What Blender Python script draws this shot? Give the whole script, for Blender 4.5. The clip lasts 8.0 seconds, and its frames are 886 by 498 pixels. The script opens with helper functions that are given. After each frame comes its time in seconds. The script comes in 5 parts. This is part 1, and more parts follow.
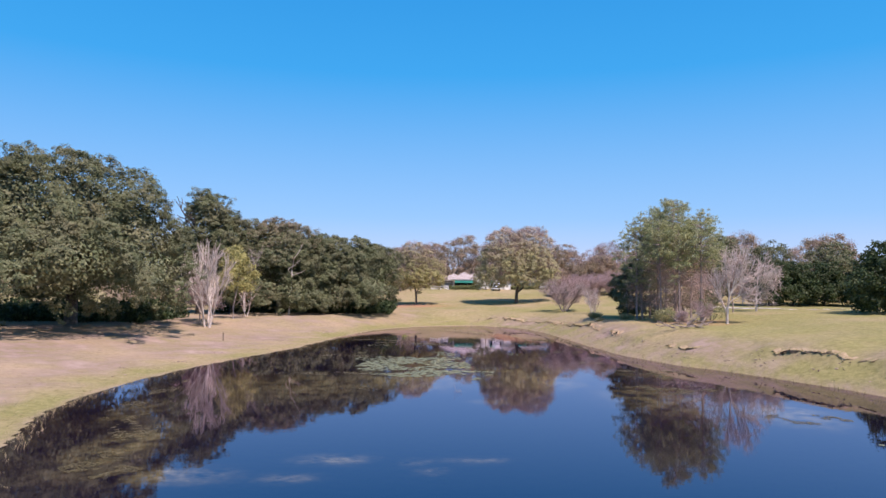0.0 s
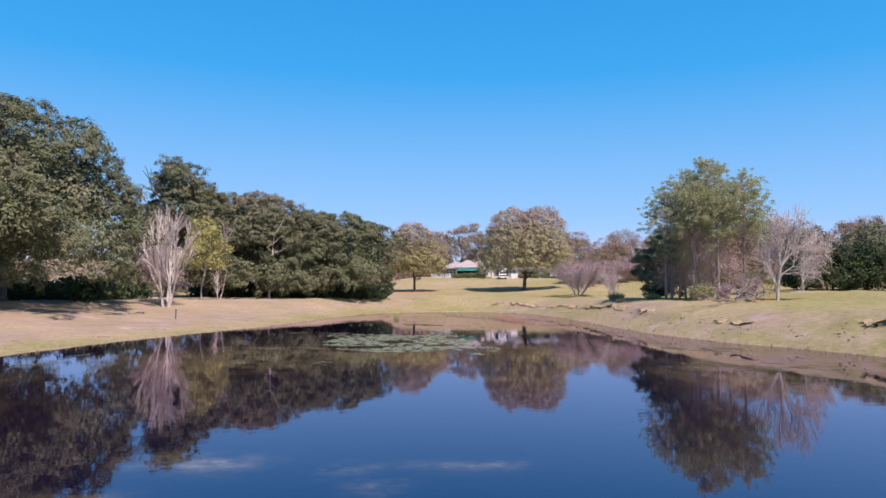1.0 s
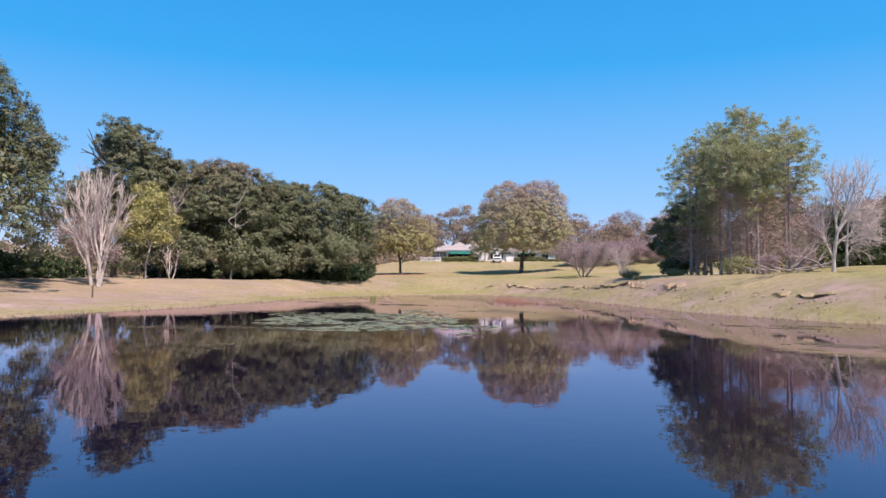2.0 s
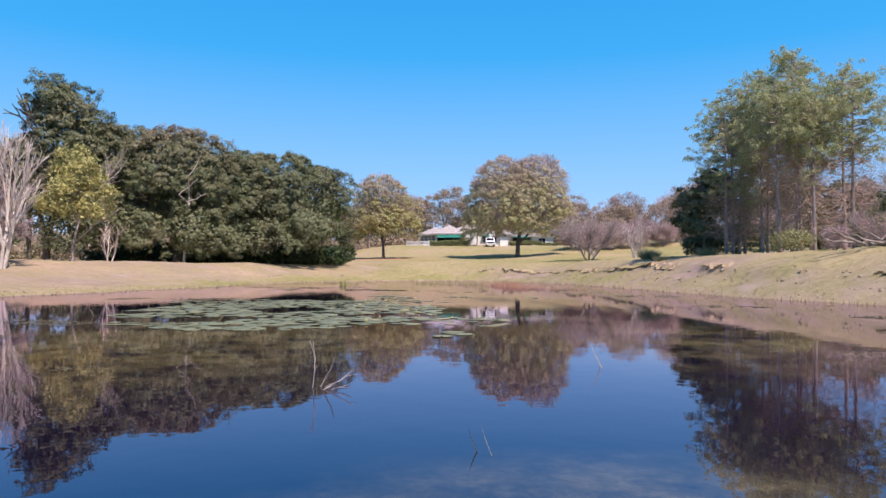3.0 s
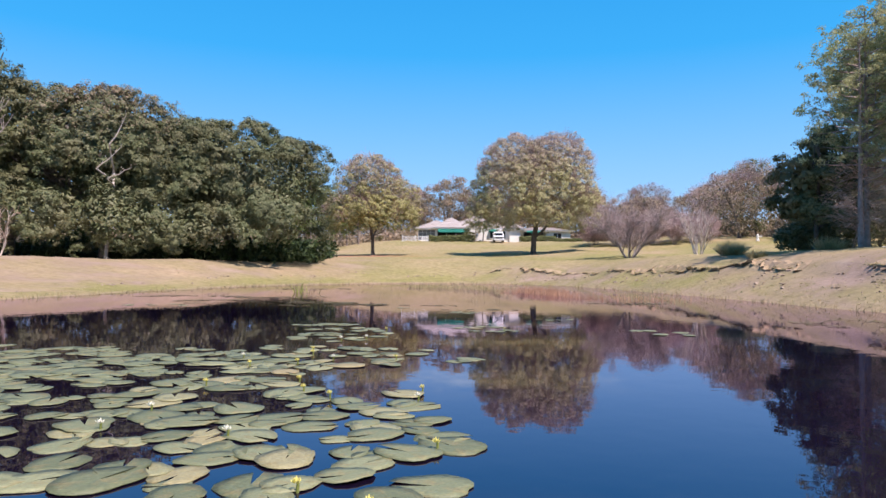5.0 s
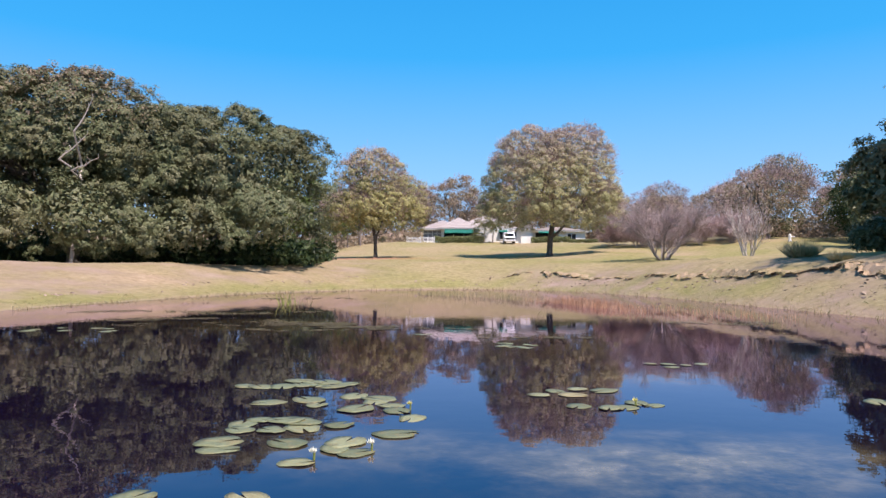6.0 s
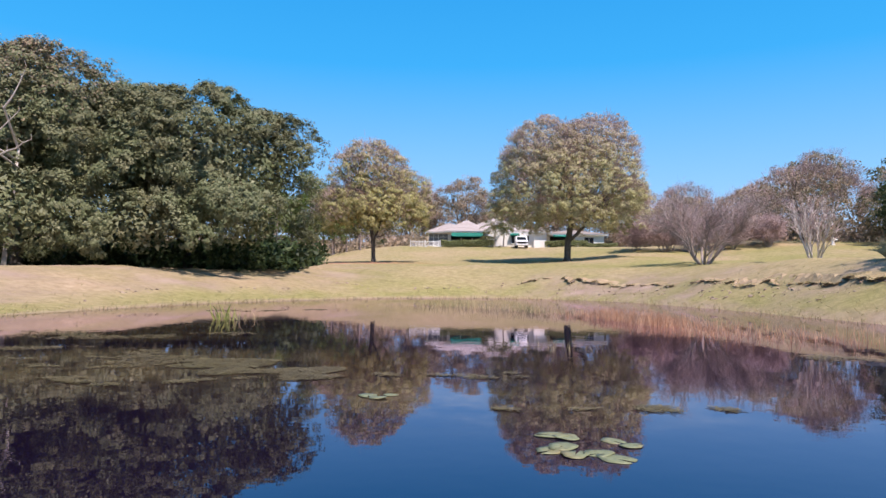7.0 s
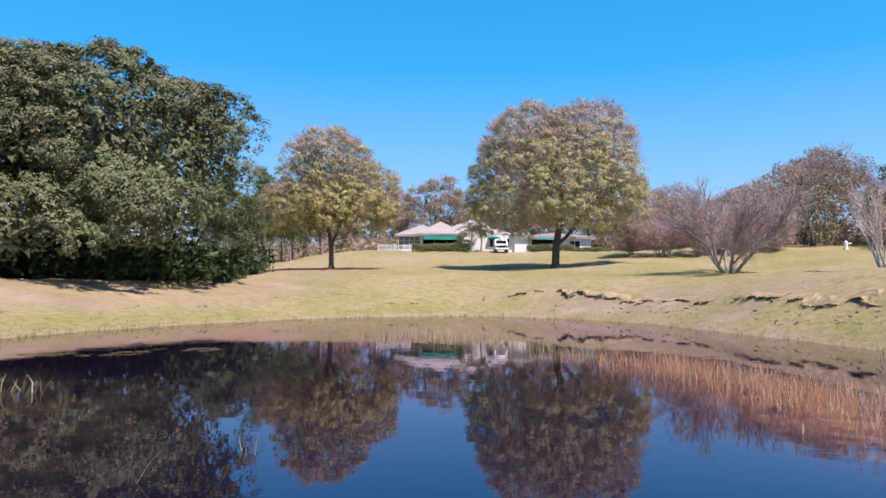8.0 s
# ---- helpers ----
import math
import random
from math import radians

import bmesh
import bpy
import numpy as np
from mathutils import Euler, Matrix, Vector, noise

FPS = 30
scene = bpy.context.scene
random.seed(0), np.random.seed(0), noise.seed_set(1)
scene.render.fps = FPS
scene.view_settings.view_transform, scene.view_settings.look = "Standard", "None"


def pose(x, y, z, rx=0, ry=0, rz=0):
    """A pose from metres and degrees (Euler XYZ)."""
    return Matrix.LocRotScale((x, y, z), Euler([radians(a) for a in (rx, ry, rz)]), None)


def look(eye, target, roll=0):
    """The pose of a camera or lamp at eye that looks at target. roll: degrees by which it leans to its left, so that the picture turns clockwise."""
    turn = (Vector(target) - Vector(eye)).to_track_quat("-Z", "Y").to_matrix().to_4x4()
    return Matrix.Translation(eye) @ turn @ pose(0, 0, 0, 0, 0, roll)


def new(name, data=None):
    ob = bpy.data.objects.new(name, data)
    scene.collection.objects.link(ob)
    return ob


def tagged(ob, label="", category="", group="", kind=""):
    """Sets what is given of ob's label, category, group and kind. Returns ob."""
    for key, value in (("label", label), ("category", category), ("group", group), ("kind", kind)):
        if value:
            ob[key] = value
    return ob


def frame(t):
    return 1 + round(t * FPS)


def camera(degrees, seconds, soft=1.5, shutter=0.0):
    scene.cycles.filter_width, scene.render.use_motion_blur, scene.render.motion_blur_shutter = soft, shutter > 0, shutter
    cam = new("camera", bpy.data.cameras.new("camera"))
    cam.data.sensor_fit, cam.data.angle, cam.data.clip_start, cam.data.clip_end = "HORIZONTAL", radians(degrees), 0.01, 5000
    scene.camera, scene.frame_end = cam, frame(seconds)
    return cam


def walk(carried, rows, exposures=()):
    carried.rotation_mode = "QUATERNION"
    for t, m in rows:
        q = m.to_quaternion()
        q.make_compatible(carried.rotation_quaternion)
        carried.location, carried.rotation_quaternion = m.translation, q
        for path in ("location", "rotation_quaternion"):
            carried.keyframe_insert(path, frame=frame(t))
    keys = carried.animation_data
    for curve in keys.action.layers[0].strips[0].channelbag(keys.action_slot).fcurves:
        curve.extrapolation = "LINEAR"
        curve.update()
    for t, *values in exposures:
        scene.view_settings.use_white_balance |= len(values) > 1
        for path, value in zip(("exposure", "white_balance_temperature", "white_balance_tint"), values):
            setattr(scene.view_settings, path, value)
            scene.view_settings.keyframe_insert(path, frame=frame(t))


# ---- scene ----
cam = camera(66.0, 8.0)
PATH = [
    (0.0, (1.519, -0.773, 6.812), (1.494, 1.224, 6.922), 0.6),
    (0.5, (1.981, 5.289, 5.066), (1.951, 7.285, 5.177), 0.5),
    (1.0, (2.328, 12.098, 3.652), (2.286, 14.094, 3.767), 0.6),
    (1.5, (2.581, 18.515, 2.649), (2.547, 20.511, 2.757), 0.5),
    (3.0, (3.227, 36.293, 1.322), (3.232, 38.292, 1.383), 0.3),
    (3.5, (3.232, 41.641, 1.220), (3.248, 43.640, 1.274), 0.3),
    (4.0, (3.286, 46.051, 1.236), (3.302, 48.050, 1.286), 0.4),
    (4.5, (3.333, 50.278, 1.261), (3.343, 52.278, 1.315), 0.5),
    (6.0, (2.247, 61.270, 1.532), (2.247, 63.269, 1.596), 0.4),
    (6.5, (2.328, 65.191, 1.496), (2.319, 67.189, 1.566), 0.4),
    (7.0, (2.630, 69.681, 1.377), (2.603, 71.679, 1.463), 0.5),
    (7.5, (2.870, 74.941, 1.622), (2.868, 76.939, 1.714), 0.3),
    (8.0, (2.912, 79.777, 1.874), (2.960, 81.774, 1.973), 0.4),
]
walk(cam, [(t, look(eye, aim, roll)) for t, eye, aim, roll in PATH],
     exposures=[(0.0, 0.40, 6700, 27), (1.5, 0.44, 6700, 26), (3.5, 0.54, 6700, 23), (8.0, 0.58, 6700, 21)])

# ---- world, sun, exposure ----
SUN_EL, SUN_AZ = 58.0, 143.0            # degrees; azimuth clockwise from +y
sun_dir = Vector((math.sin(radians(SUN_AZ)) * math.cos(radians(SUN_EL)), math.cos(radians(SUN_AZ)) * math.cos(radians(SUN_EL)), math.sin(radians(SUN_EL))))
world = bpy.data.worlds.new("sky")
scene.world = world
world.use_nodes = True
wn, wl = world.node_tree.nodes, world.node_tree.links
wn.clear()
sky = wn.new("ShaderNodeTexSky")
sky.sky_type = "NISHITA"
sky.sun_disc = False
sky.sun_elevation, sky.sun_rotation = radians(SUN_EL), radians(SUN_AZ)
sky.altitude, sky.air_density, sky.dust_density, sky.ozone_density = 0.0, 1.0, 0.5, 3.0
sat = wn.new("ShaderNodeHueSaturation")
sat.inputs["Saturation"].default_value = 1.32
sat.inputs["Hue"].default_value = 0.497
bg = wn.new("ShaderNodeBackground")
bg.inputs["Strength"].default_value = 0.116
wo = wn.new("ShaderNodeOutputWorld")
wl.new(sky.outputs[0], sat.inputs["Color"])
up = wn.new("ShaderNodeTexCoord")        # a clear winter sky: pale lavender at the horizon, deep blue overhead
rise = wn.new("ShaderNodeSeparateXYZ")
wl.new(up.outputs["Generated"], rise.inputs[0])
clear = wn.new("ShaderNodeValToRGB")
stops = clear.color_ramp.elements
stops.new(0.10)
stops.new(0.30)
stops.new(0.45)
for stop, (at, col) in zip(stops, ((0.0, (0.48, 0.60, 0.83)), (0.10, (0.22, 0.49, 0.80)), (0.30, (0.016, 0.34, 0.73)), (0.45, (0.004, 0.27, 0.65)), (1.0, (0.045, 0.16, 0.44)))):
    stop.position, stop.color = at, (*col, 1)
wl.new(rise.outputs[2], clear.inputs["Fac"])
lifted = wn.new("ShaderNodeVectorMath")
lifted.operation = "SCALE"
lifted.inputs["Scale"].default_value = 8.0
wl.new(clear.outputs["Color"], lifted.inputs[0])
even = wn.new("ShaderNodeMix")
even.data_type = "RGBA"
even.inputs[0].default_value = 0.88
wl.new(lifted.outputs["Vector"], even.inputs[7])
wl.new(sat.outputs[0], even.inputs[6])
wl.new(even.outputs[2], bg.inputs["Color"])
wl.new(bg.outputs[0], wo.inputs["Surface"])
sun = new("sun", bpy.data.lights.new("sun", "SUN"))
sun.data.energy, sun.data.angle, sun.data.color = 5.0, radians(0.55), (1.0, 0.925, 0.85)
sun.matrix_world = look(sun_dir * 400, (0, 0, 0))


# ---- materials ----
def material(name, rough=0.8, metallic=0.0):
    m = bpy.data.materials.new(name)
    m.use_nodes = True
    b = m.node_tree.nodes["Principled BSDF"]
    b.inputs["Roughness"].default_value = rough
    b.inputs["Metallic"].default_value = metallic
    return m, m.node_tree.nodes, m.node_tree.links, b


def noise_node(n, l, scale, detail=4.0, rough=0.55, space="Object"):
    tc = n.new("ShaderNodeTexCoord")
    t = n.new("ShaderNodeTexNoise")
    t.inputs["Scale"].default_value, t.inputs["Detail"].default_value, t.inputs["Roughness"].default_value = scale, detail, rough
    l.new(tc.outputs[space], t.inputs["Vector"])
    return t.outputs["Fac"]


def ramp(n, l, fac, stops):
    r = n.new("ShaderNodeValToRGB")
    e = r.color_ramp.elements
    while len(e) < len(stops):
        e.new(0.5)
    for k, (at, col) in enumerate(stops):
        e[k].position, e[k].color = at, (*col, 1)
    l.new(fac, r.inputs["Fac"])
    return r.outputs["Color"]


def blend(n, l, a, b, fac, mode="MIX"):
    x = n.new("ShaderNodeMix")
    x.data_type, x.blend_type = "RGBA", mode
    for sock, v in ((x.inputs[6], a), (x.inputs[7], b)):
        if isinstance(v, tuple):
            sock.default_value = (*v, 1)
        else:
            l.new(v, sock)
    if isinstance(fac, float):
        x.inputs[0].default_value = fac
    else:
        l.new(fac, x.inputs[0])
    return x.outputs[2]


def bump(n, l, b, fac, strength, dist):
    k = n.new("ShaderNodeBump")
    k.inputs["Strength"].default_value, k.inputs["Distance"].default_value = strength, dist
    l.new(fac, k.inputs["Height"])
    l.new(k.outputs[0], b.inputs["Normal"])


def leaf_material(name, stops, patch, patch_amount=0.5, patch_scale=0.35, through_light=0.3):
    """Leaves: a tone for each leaf, drifting over the crown, with some light passing through."""
    m, n, l, b = material(name, 0.55)
    g = n.new("ShaderNodeNewGeometry")
    tone = ramp(n, l, g.outputs["Random Per Island"], stops)
    mask = ramp(n, l, noise_node(n, l, patch_scale, 3), [(0.42, (0, 0, 0)), (0.66, (patch_amount,) * 3)])
    col = blend(n, l, tone, patch, mask)
    l.new(col, b.inputs["Base Color"])
    b.inputs["Specular IOR Level"].default_value = 0.25
    tr = n.new("ShaderNodeBsdfTranslucent")
    l.new(col, tr.inputs["Color"])
    mx = n.new("ShaderNodeMixShader")
    mx.inputs[0].default_value = through_light
    l.new(b.outputs[0], mx.inputs[1])
    l.new(tr.outputs[0], mx.inputs[2])
    l.new(mx.outputs[0], n["Material Output"].inputs["Surface"])
    return m


def bark_material(name, dark, light, scale=3.0):
    m, n, l, b = material(name, 0.9)
    f = noise_node(n, l, scale, 6, 0.7)
    l.new(ramp(n, l, f, [(0.3, dark), (0.7, light)]), b.inputs["Base Color"])
    bump(n, l, b, noise_node(n, l, scale * 5, 4), 0.5, 0.03)
    return m


def plain_material(name, col, rough=0.6, vary=0.12, scale=1.2, metallic=0.0):
    """A painted or built surface with faint soiling at two scales."""
    m, n, l, b = material(name, rough, metallic)
    low = tuple(c * (1 - vary) for c in col)
    big = ramp(n, l, noise_node(n, l, scale, 5), [(0.35, low), (0.65, col)])
    fine = ramp(n, l, noise_node(n, l, scale * 14, 3), [(0.3, (1 - vary,) * 3), (0.6, (1, 1, 1))])
    l.new(blend(n, l, big, fine, 1.0, "MULTIPLY"), b.inputs["Base Color"])
    bump(n, l, b, noise_node(n, l, scale * 30, 3), 0.15, 0.01)
    return m


OAK_LEAF = leaf_material("live_oak_leaf", [(0.0, (0.078, 0.097, 0.041)), (0.5, (0.118, 0.136, 0.062)), (1.0, (0.178, 0.187, 0.093))], (0.175, 0.155, 0.086), 0.62, 0.35, 0.08)
OAK_BROWN = leaf_material("oak_leaf_brown_top", [(0.0, (0.16, 0.135, 0.08)), (0.5, (0.26, 0.215, 0.13)), (1.0, (0.38, 0.30, 0.21))], (0.38, 0.28, 0.21), 0.7)
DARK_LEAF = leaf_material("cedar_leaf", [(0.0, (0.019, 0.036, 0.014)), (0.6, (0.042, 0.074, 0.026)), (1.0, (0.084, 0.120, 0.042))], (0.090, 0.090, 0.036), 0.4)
PINE_LEAF = leaf_material("pine_needles", [(0.0, (0.20, 0.235, 0.10)), (0.5, (0.325, 0.36, 0.165)), (1.0, (0.50, 0.50, 0.27))], (0.45, 0.41, 0.25), 0.6, 0.35, 0.45)
BRIGHT_PINE = leaf_material("young_pine_needles", [(0.0, (0.07, 0.11, 0.03)), (1.0, (0.20, 0.26, 0.07))], (0.16, 0.18, 0.05), 0.5)
TOP_PINK = leaf_material("pink_brown_top_leaf", [(0.0, (0.25, 0.205, 0.15)), (0.5, (0.41, 0.335, 0.26)), (1.0, (0.55, 0.46, 0.38))], (0.48, 0.36, 0.30), 0.5, 0.35, 0.35)
YELLOW_LEAF = leaf_material("yellow_green_leaf", [(0.0, (0.24, 0.235, 0.08)), (0.5, (0.41, 0.38, 0.14)), (1.0, (0.55, 0.50, 0.21))], (0.34, 0.32, 0.13), 0.5)
MAPLE_LEAF = leaf_material("autumn_maple_leaf", [(0.0, (0.20, 0.20, 0.07)), (0.5, (0.36, 0.345, 0.135)), (1.0, (0.53, 0.48, 0.22))], (0.44, 0.36, 0.19), 0.35)
T2_LEAF = leaf_material("autumn_oak_leaf", [(0.0, (0.24, 0.235, 0.10)), (0.5, (0.40, 0.38, 0.18)), (1.0, (0.56, 0.51, 0.28))], (0.52, 0.44, 0.31), 0.5)
FAR_LEAF = leaf_material("wood_edge_leaf", [(0.0, (0.20, 0.165, 0.10)), (0.5, (0.32, 0.26, 0.165)), (1.0, (0.46, 0.36, 0.26))], (0.46, 0.33, 0.27), 0.6, 0.12, 0.4)
HEDGE_LEAF = leaf_material("hedge_leaf", [(0.0, (0.09, 0.11, 0.04)), (1.0, (0.26, 0.28, 0.12))], (0.22, 0.21, 0.10), 0.4, 1.0)
PALM_LEAF = leaf_material("palm_leaf", [(0.0, (0.08, 0.10, 0.03)), (1.0, (0.20, 0.20, 0.09))], (0.17, 0.15, 0.08), 0.4, 1.0)
SHRUB_LEAF = leaf_material("pale_shrub_leaf", [(0.0, (0.19, 0.21, 0.09)), (1.0, (0.42, 0.40, 0.20))], (0.22, 0.19, 0.09), 0.5, 1.0)
GRASS = leaf_material("bank_grass_blade", [(0.0, (0.24, 0.24, 0.10)), (0.4, (0.40, 0.34, 0.18)), (1.0, (0.58, 0.47, 0.30))], (0.32, 0.31, 0.13), 0.7, 0.2, 0.5)
REED = leaf_material("dry_reed", [(0.0, (0.40, 0.21, 0.115)), (0.5, (0.58, 0.34, 0.205)), (1.0, (0.70, 0.48, 0.325))], (0.54, 0.29, 0.175), 0.5, 0.6, 0.45)
REED_PALE = leaf_material("pale_reed", [(0.0, (0.26, 0.22, 0.10)), (1.0, (0.52, 0.40, 0.24))], (0.30, 0.28, 0.12), 0.5, 0.6)
REED_GREEN = leaf_material("green_rush", [(0.0, (0.12, 0.17, 0.03)), (1.0, (0.34, 0.36, 0.09))], (0.25, 0.26, 0.09), 0.5, 0.8)
MAT_WEED = leaf_material("surface_weed", [(0.0, (0.06, 0.048, 0.02)), (1.0, (0.20, 0.16, 0.08))], (0.15, 0.13, 0.05), 0.5, 0.5, 0.1)
PETAL = plain_material("lily_bud", (0.75, 0.66, 0.18), 0.5, 0.1, 20)
PETAL_WHITE = plain_material("lily_petal", (0.80, 0.78, 0.62), 0.5, 0.1, 20)
OAK_BARK = bark_material("oak_bark", (0.05, 0.042, 0.036), (0.15, 0.13, 0.11))
PINE_BARK = bark_material("pine_bark", (0.17, 0.132, 0.122), (0.40, 0.325, 0.30))
PALE_BARK = bark_material("pale_bark", (0.40, 0.34, 0.295), (0.70, 0.62, 0.555))
GREY_BARK = bark_material("grey_bark", (0.20, 0.16, 0.145), (0.42, 0.36, 0.33))
TWIG_PINK = bark_material("pink_grey_twigs", (0.30, 0.205, 0.20), (0.50, 0.37, 0.355), 0.6)
TWIG_BROWN = bark_material("brown_twigs", (0.28, 0.19, 0.14), (0.52, 0.36, 0.29), 0.6)
TWIG_PALE = bark_material("pale_pinkish_twigs", (0.44, 0.335, 0.315), (0.66, 0.53, 0.50), 0.6)
DEAD_WOOD = bark_material("dead_wood", (0.10, 0.075, 0.065), (0.40, 0.33, 0.28), 2.0)
STUCCO = plain_material("white_stucco", (0.80, 0.78, 0.74), 0.85, 0.08)
FASCIA = plain_material("white_fascia", (0.80, 0.80, 0.80), 0.5, 0.05)
AWNING = plain_material("green_awning_cloth", (0.02, 0.33, 0.25), 0.8, 0.15)
SCREEN = plain_material("dark_screen", (0.20, 0.20, 0.22), 0.7, 0.15)
DARK_ROOM = plain_material("shaded_room_wall", (0.10, 0.10, 0.10), 0.8, 0.2)
CONCRETE = plain_material("pale_concrete", (0.55, 0.51, 0.47), 0.9, 0.15)
CAR_PAINT = plain_material("white_car_paint", (0.82, 0.83, 0.85), 0.25, 0.03)
RUBBER = plain_material("black_rubber", (0.02, 0.02, 0.02), 0.8, 0.1)
POST_WOOD = plain_material("weathered_post", (0.20, 0.15, 0.11), 0.9, 0.3, 3.0)
STATUE_WHITE = plain_material("white_painted_stone", (0.85, 0.84, 0.82), 0.6, 0.06)


def glass_material():
    m, n, l, b = material("window_glass", 0.04)
    b.inputs["Base Color"].default_value = (0.02, 0.025, 0.03, 1)
    b.inputs["Specular IOR Level"].default_value = 0.6
    return m


GLASS = glass_material()


def roof_material():
    m, n, l, b = material("pale_tile_roof", 0.85)
    f = noise_node(n, l, 0.5, 5)
    g = n.new("ShaderNodeNewGeometry")
    row = ramp(n, l, g.outputs["Random Per Island"], [(0.0, (0.33, 0.285, 0.27)), (1.0, (0.47, 0.41, 0.385))])
    l.new(blend(n, l, row, (0.38, 0.32, 0.285), ramp(n, l, f, [(0.45, (0, 0, 0)), (0.7, (0.6, 0.6, 0.6))])), b.inputs["Base Color"])
    return m


ROOF = roof_material()


def ground_material():
    """Winter lawn: straw and green mixed in patches and tufts, bare pinkish soil and pine straw where the sheet says so."""
    m, n, l, b = material("winter_lawn", 0.95)
    b.inputs["Specular IOR Level"].default_value = 0.1
    a = n.new("ShaderNodeVertexColor")
    a.layer_name = "cover"
    sep = n.new("ShaderNodeSeparateColor")
    l.new(a.outputs["Color"], sep.inputs[0])
    fine = noise_node(n, l, 2.2, 8, 0.75)
    big = noise_node(n, l, 0.09, 5, 0.6)
    mid = noise_node(n, l, 0.45, 6, 0.7)
    straw = ramp(n, l, fine, [(0.25, (0.225, 0.16, 0.098)), (0.5, (0.36, 0.262, 0.172)), (0.75, (0.48, 0.365, 0.258))])
    green = ramp(n, l, fine, [(0.25, (0.13, 0.126, 0.045)), (0.5, (0.235, 0.212, 0.085)), (0.8, (0.35, 0.30, 0.145))])
    patch = ramp(n, l, big, [(0.40, (0, 0, 0)), (0.62, (1, 1, 1))])
    half = n.new("ShaderNodeMath")
    half.operation = "MULTIPLY_ADD"
    half.use_clamp = True
    l.new(patch, half.inputs[0])
    half.inputs[1].default_value = 0.45
    l.new(sep.outputs[1], half.inputs[2])
    lawn = blend(n, l, straw, green, half.outputs[0])
    soil = ramp(n, l, mid, [(0.3, (0.19, 0.135, 0.105)), (0.6, (0.32, 0.235, 0.188)), (0.8, (0.42, 0.325, 0.27))])
    edge = n.new("ShaderNodeMath")
    edge.operation = "MULTIPLY"
    edge.use_clamp = True
    l.new(sep.outputs[0], edge.inputs[0])
    l.new(ramp(n, l, mid, [(0.30, (0.25, 0.25, 0.25)), (0.58, (1.3, 1.3, 1.3))]), edge.inputs[1])
    withsoil = blend(n, l, lawn, soil, edge.outputs[0])
    red = ramp(n, l, fine, [(0.3, (0.26, 0.125, 0.075)), (0.7, (0.46, 0.25, 0.16))])
    col = blend(n, l, withsoil, red, sep.outputs[2])
    l.new(col, b.inputs["Base Color"])
    bump(n, l, b, fine, 0.9, 0.08)
    return m


def water_material():
    """Still pond water: dark, glossy, with murky weed beds and red reed stubble under it and a faint ripple."""
    m, n, l, b = material("pond_water", 0.012)
    b.inputs["Specular IOR Level"].default_value = 0.0
    b.inputs["Roughness"].default_value = 0.9
    a = n.new("ShaderNodeVertexColor")
    a.layer_name = "beds"
    sep = n.new("ShaderNodeSeparateColor")
    l.new(a.outputs["Color"], sep.inputs[0])
    wisps = ramp(n, l, noise_node(n, l, 0.75, 8, 0.68), [(0.38, (0, 0, 0)), (0.56, (1, 1, 1))])

    def covered(sock):
        k = n.new("ShaderNodeMath")
        k.operation = "MULTIPLY"
        k.use_clamp = True
        l.new(wisps, k.inputs[0])
        l.new(sock, k.inputs[1])
        return k.outputs[0]

    strands = ramp(n, l, noise_node(n, l, 2.2, 7, 0.75), [(0.32, (0.05, 0.04, 0.017)), (0.5, (0.13, 0.105, 0.05)), (0.72, (0.29, 0.24, 0.14))])
    body = blend(n, l, (0.006, 0.0035, 0.012), strands, covered(sep.outputs[0]))
    stubble = ramp(n, l, noise_node(n, l, 3.0, 6, 0.7), [(0.35, (0.12, 0.055, 0.03)), (0.7, (0.36, 0.185, 0.11))])
    l.new(blend(n, l, body, stubble, covered(sep.outputs[1])), b.inputs["Base Color"])
    bump(n, l, b, noise_node(n, l, 2.0, 3, 0.5), 0.035, 0.05)
    gloss = n.new("ShaderNodeBsdfGlossy")
    gloss.inputs["Color"].default_value = (0.95, 0.85, 1.0, 1)
    gloss.inputs["Roughness"].default_value = 0.012
    edge = n.new("ShaderNodeFresnel")
    edge.inputs["IOR"].default_value = 1.64
    for k in (gloss, edge):
        l.new(b.inputs["Normal"].links[0].from_socket, k.inputs["Normal"])
    mx = n.new("ShaderNodeMixShader")
    l.new(edge.outputs[0], mx.inputs[0])
    l.new(b.outputs[0], mx.inputs[1])
    l.new(gloss.outputs[0], mx.inputs[2])
    l.new(mx.outputs[0], n["Material Output"].inputs["Surface"])
    return m


def pad_material():
    """Lily pads: dull green, each its own tone, with browned patches, faint ribs and a damp sheen."""
    m, n, l, b = material("lily_pad_leaf", 0.55)
    o = n.new("ShaderNodeObjectInfo")
    tone = ramp(n, l, o.outputs["Random"], [(0.0, (0.115, 0.13, 0.06)), (0.45, (0.185, 0.20, 0.10)), (0.8, (0.26, 0.265, 0.135)), (1.0, (0.34, 0.27, 0.13))])
    stain = ramp(n, l, noise_node(n, l, 3.2, 5, 0.6), [(0.50, (0, 0, 0)), (0.68, (0.7, 0.7, 0.7))])
    col = blend(n, l, tone, (0.24, 0.185, 0.075), stain)
    fine = ramp(n, l, noise_node(n, l, 24, 4), [(0.3, (0.72, 0.72, 0.72)), (0.65, (1.08, 1.08, 1.08))])
    l.new(blend(n, l, col, fine, 1.0, "MULTIPLY"), b.inputs["Base Color"])
    bump(n, l, b, noise_node(n, l, 9, 4), 0.5, 0.03)
    return m


LAWN, WATER, PAD = ground_material(), water_material(), pad_material()


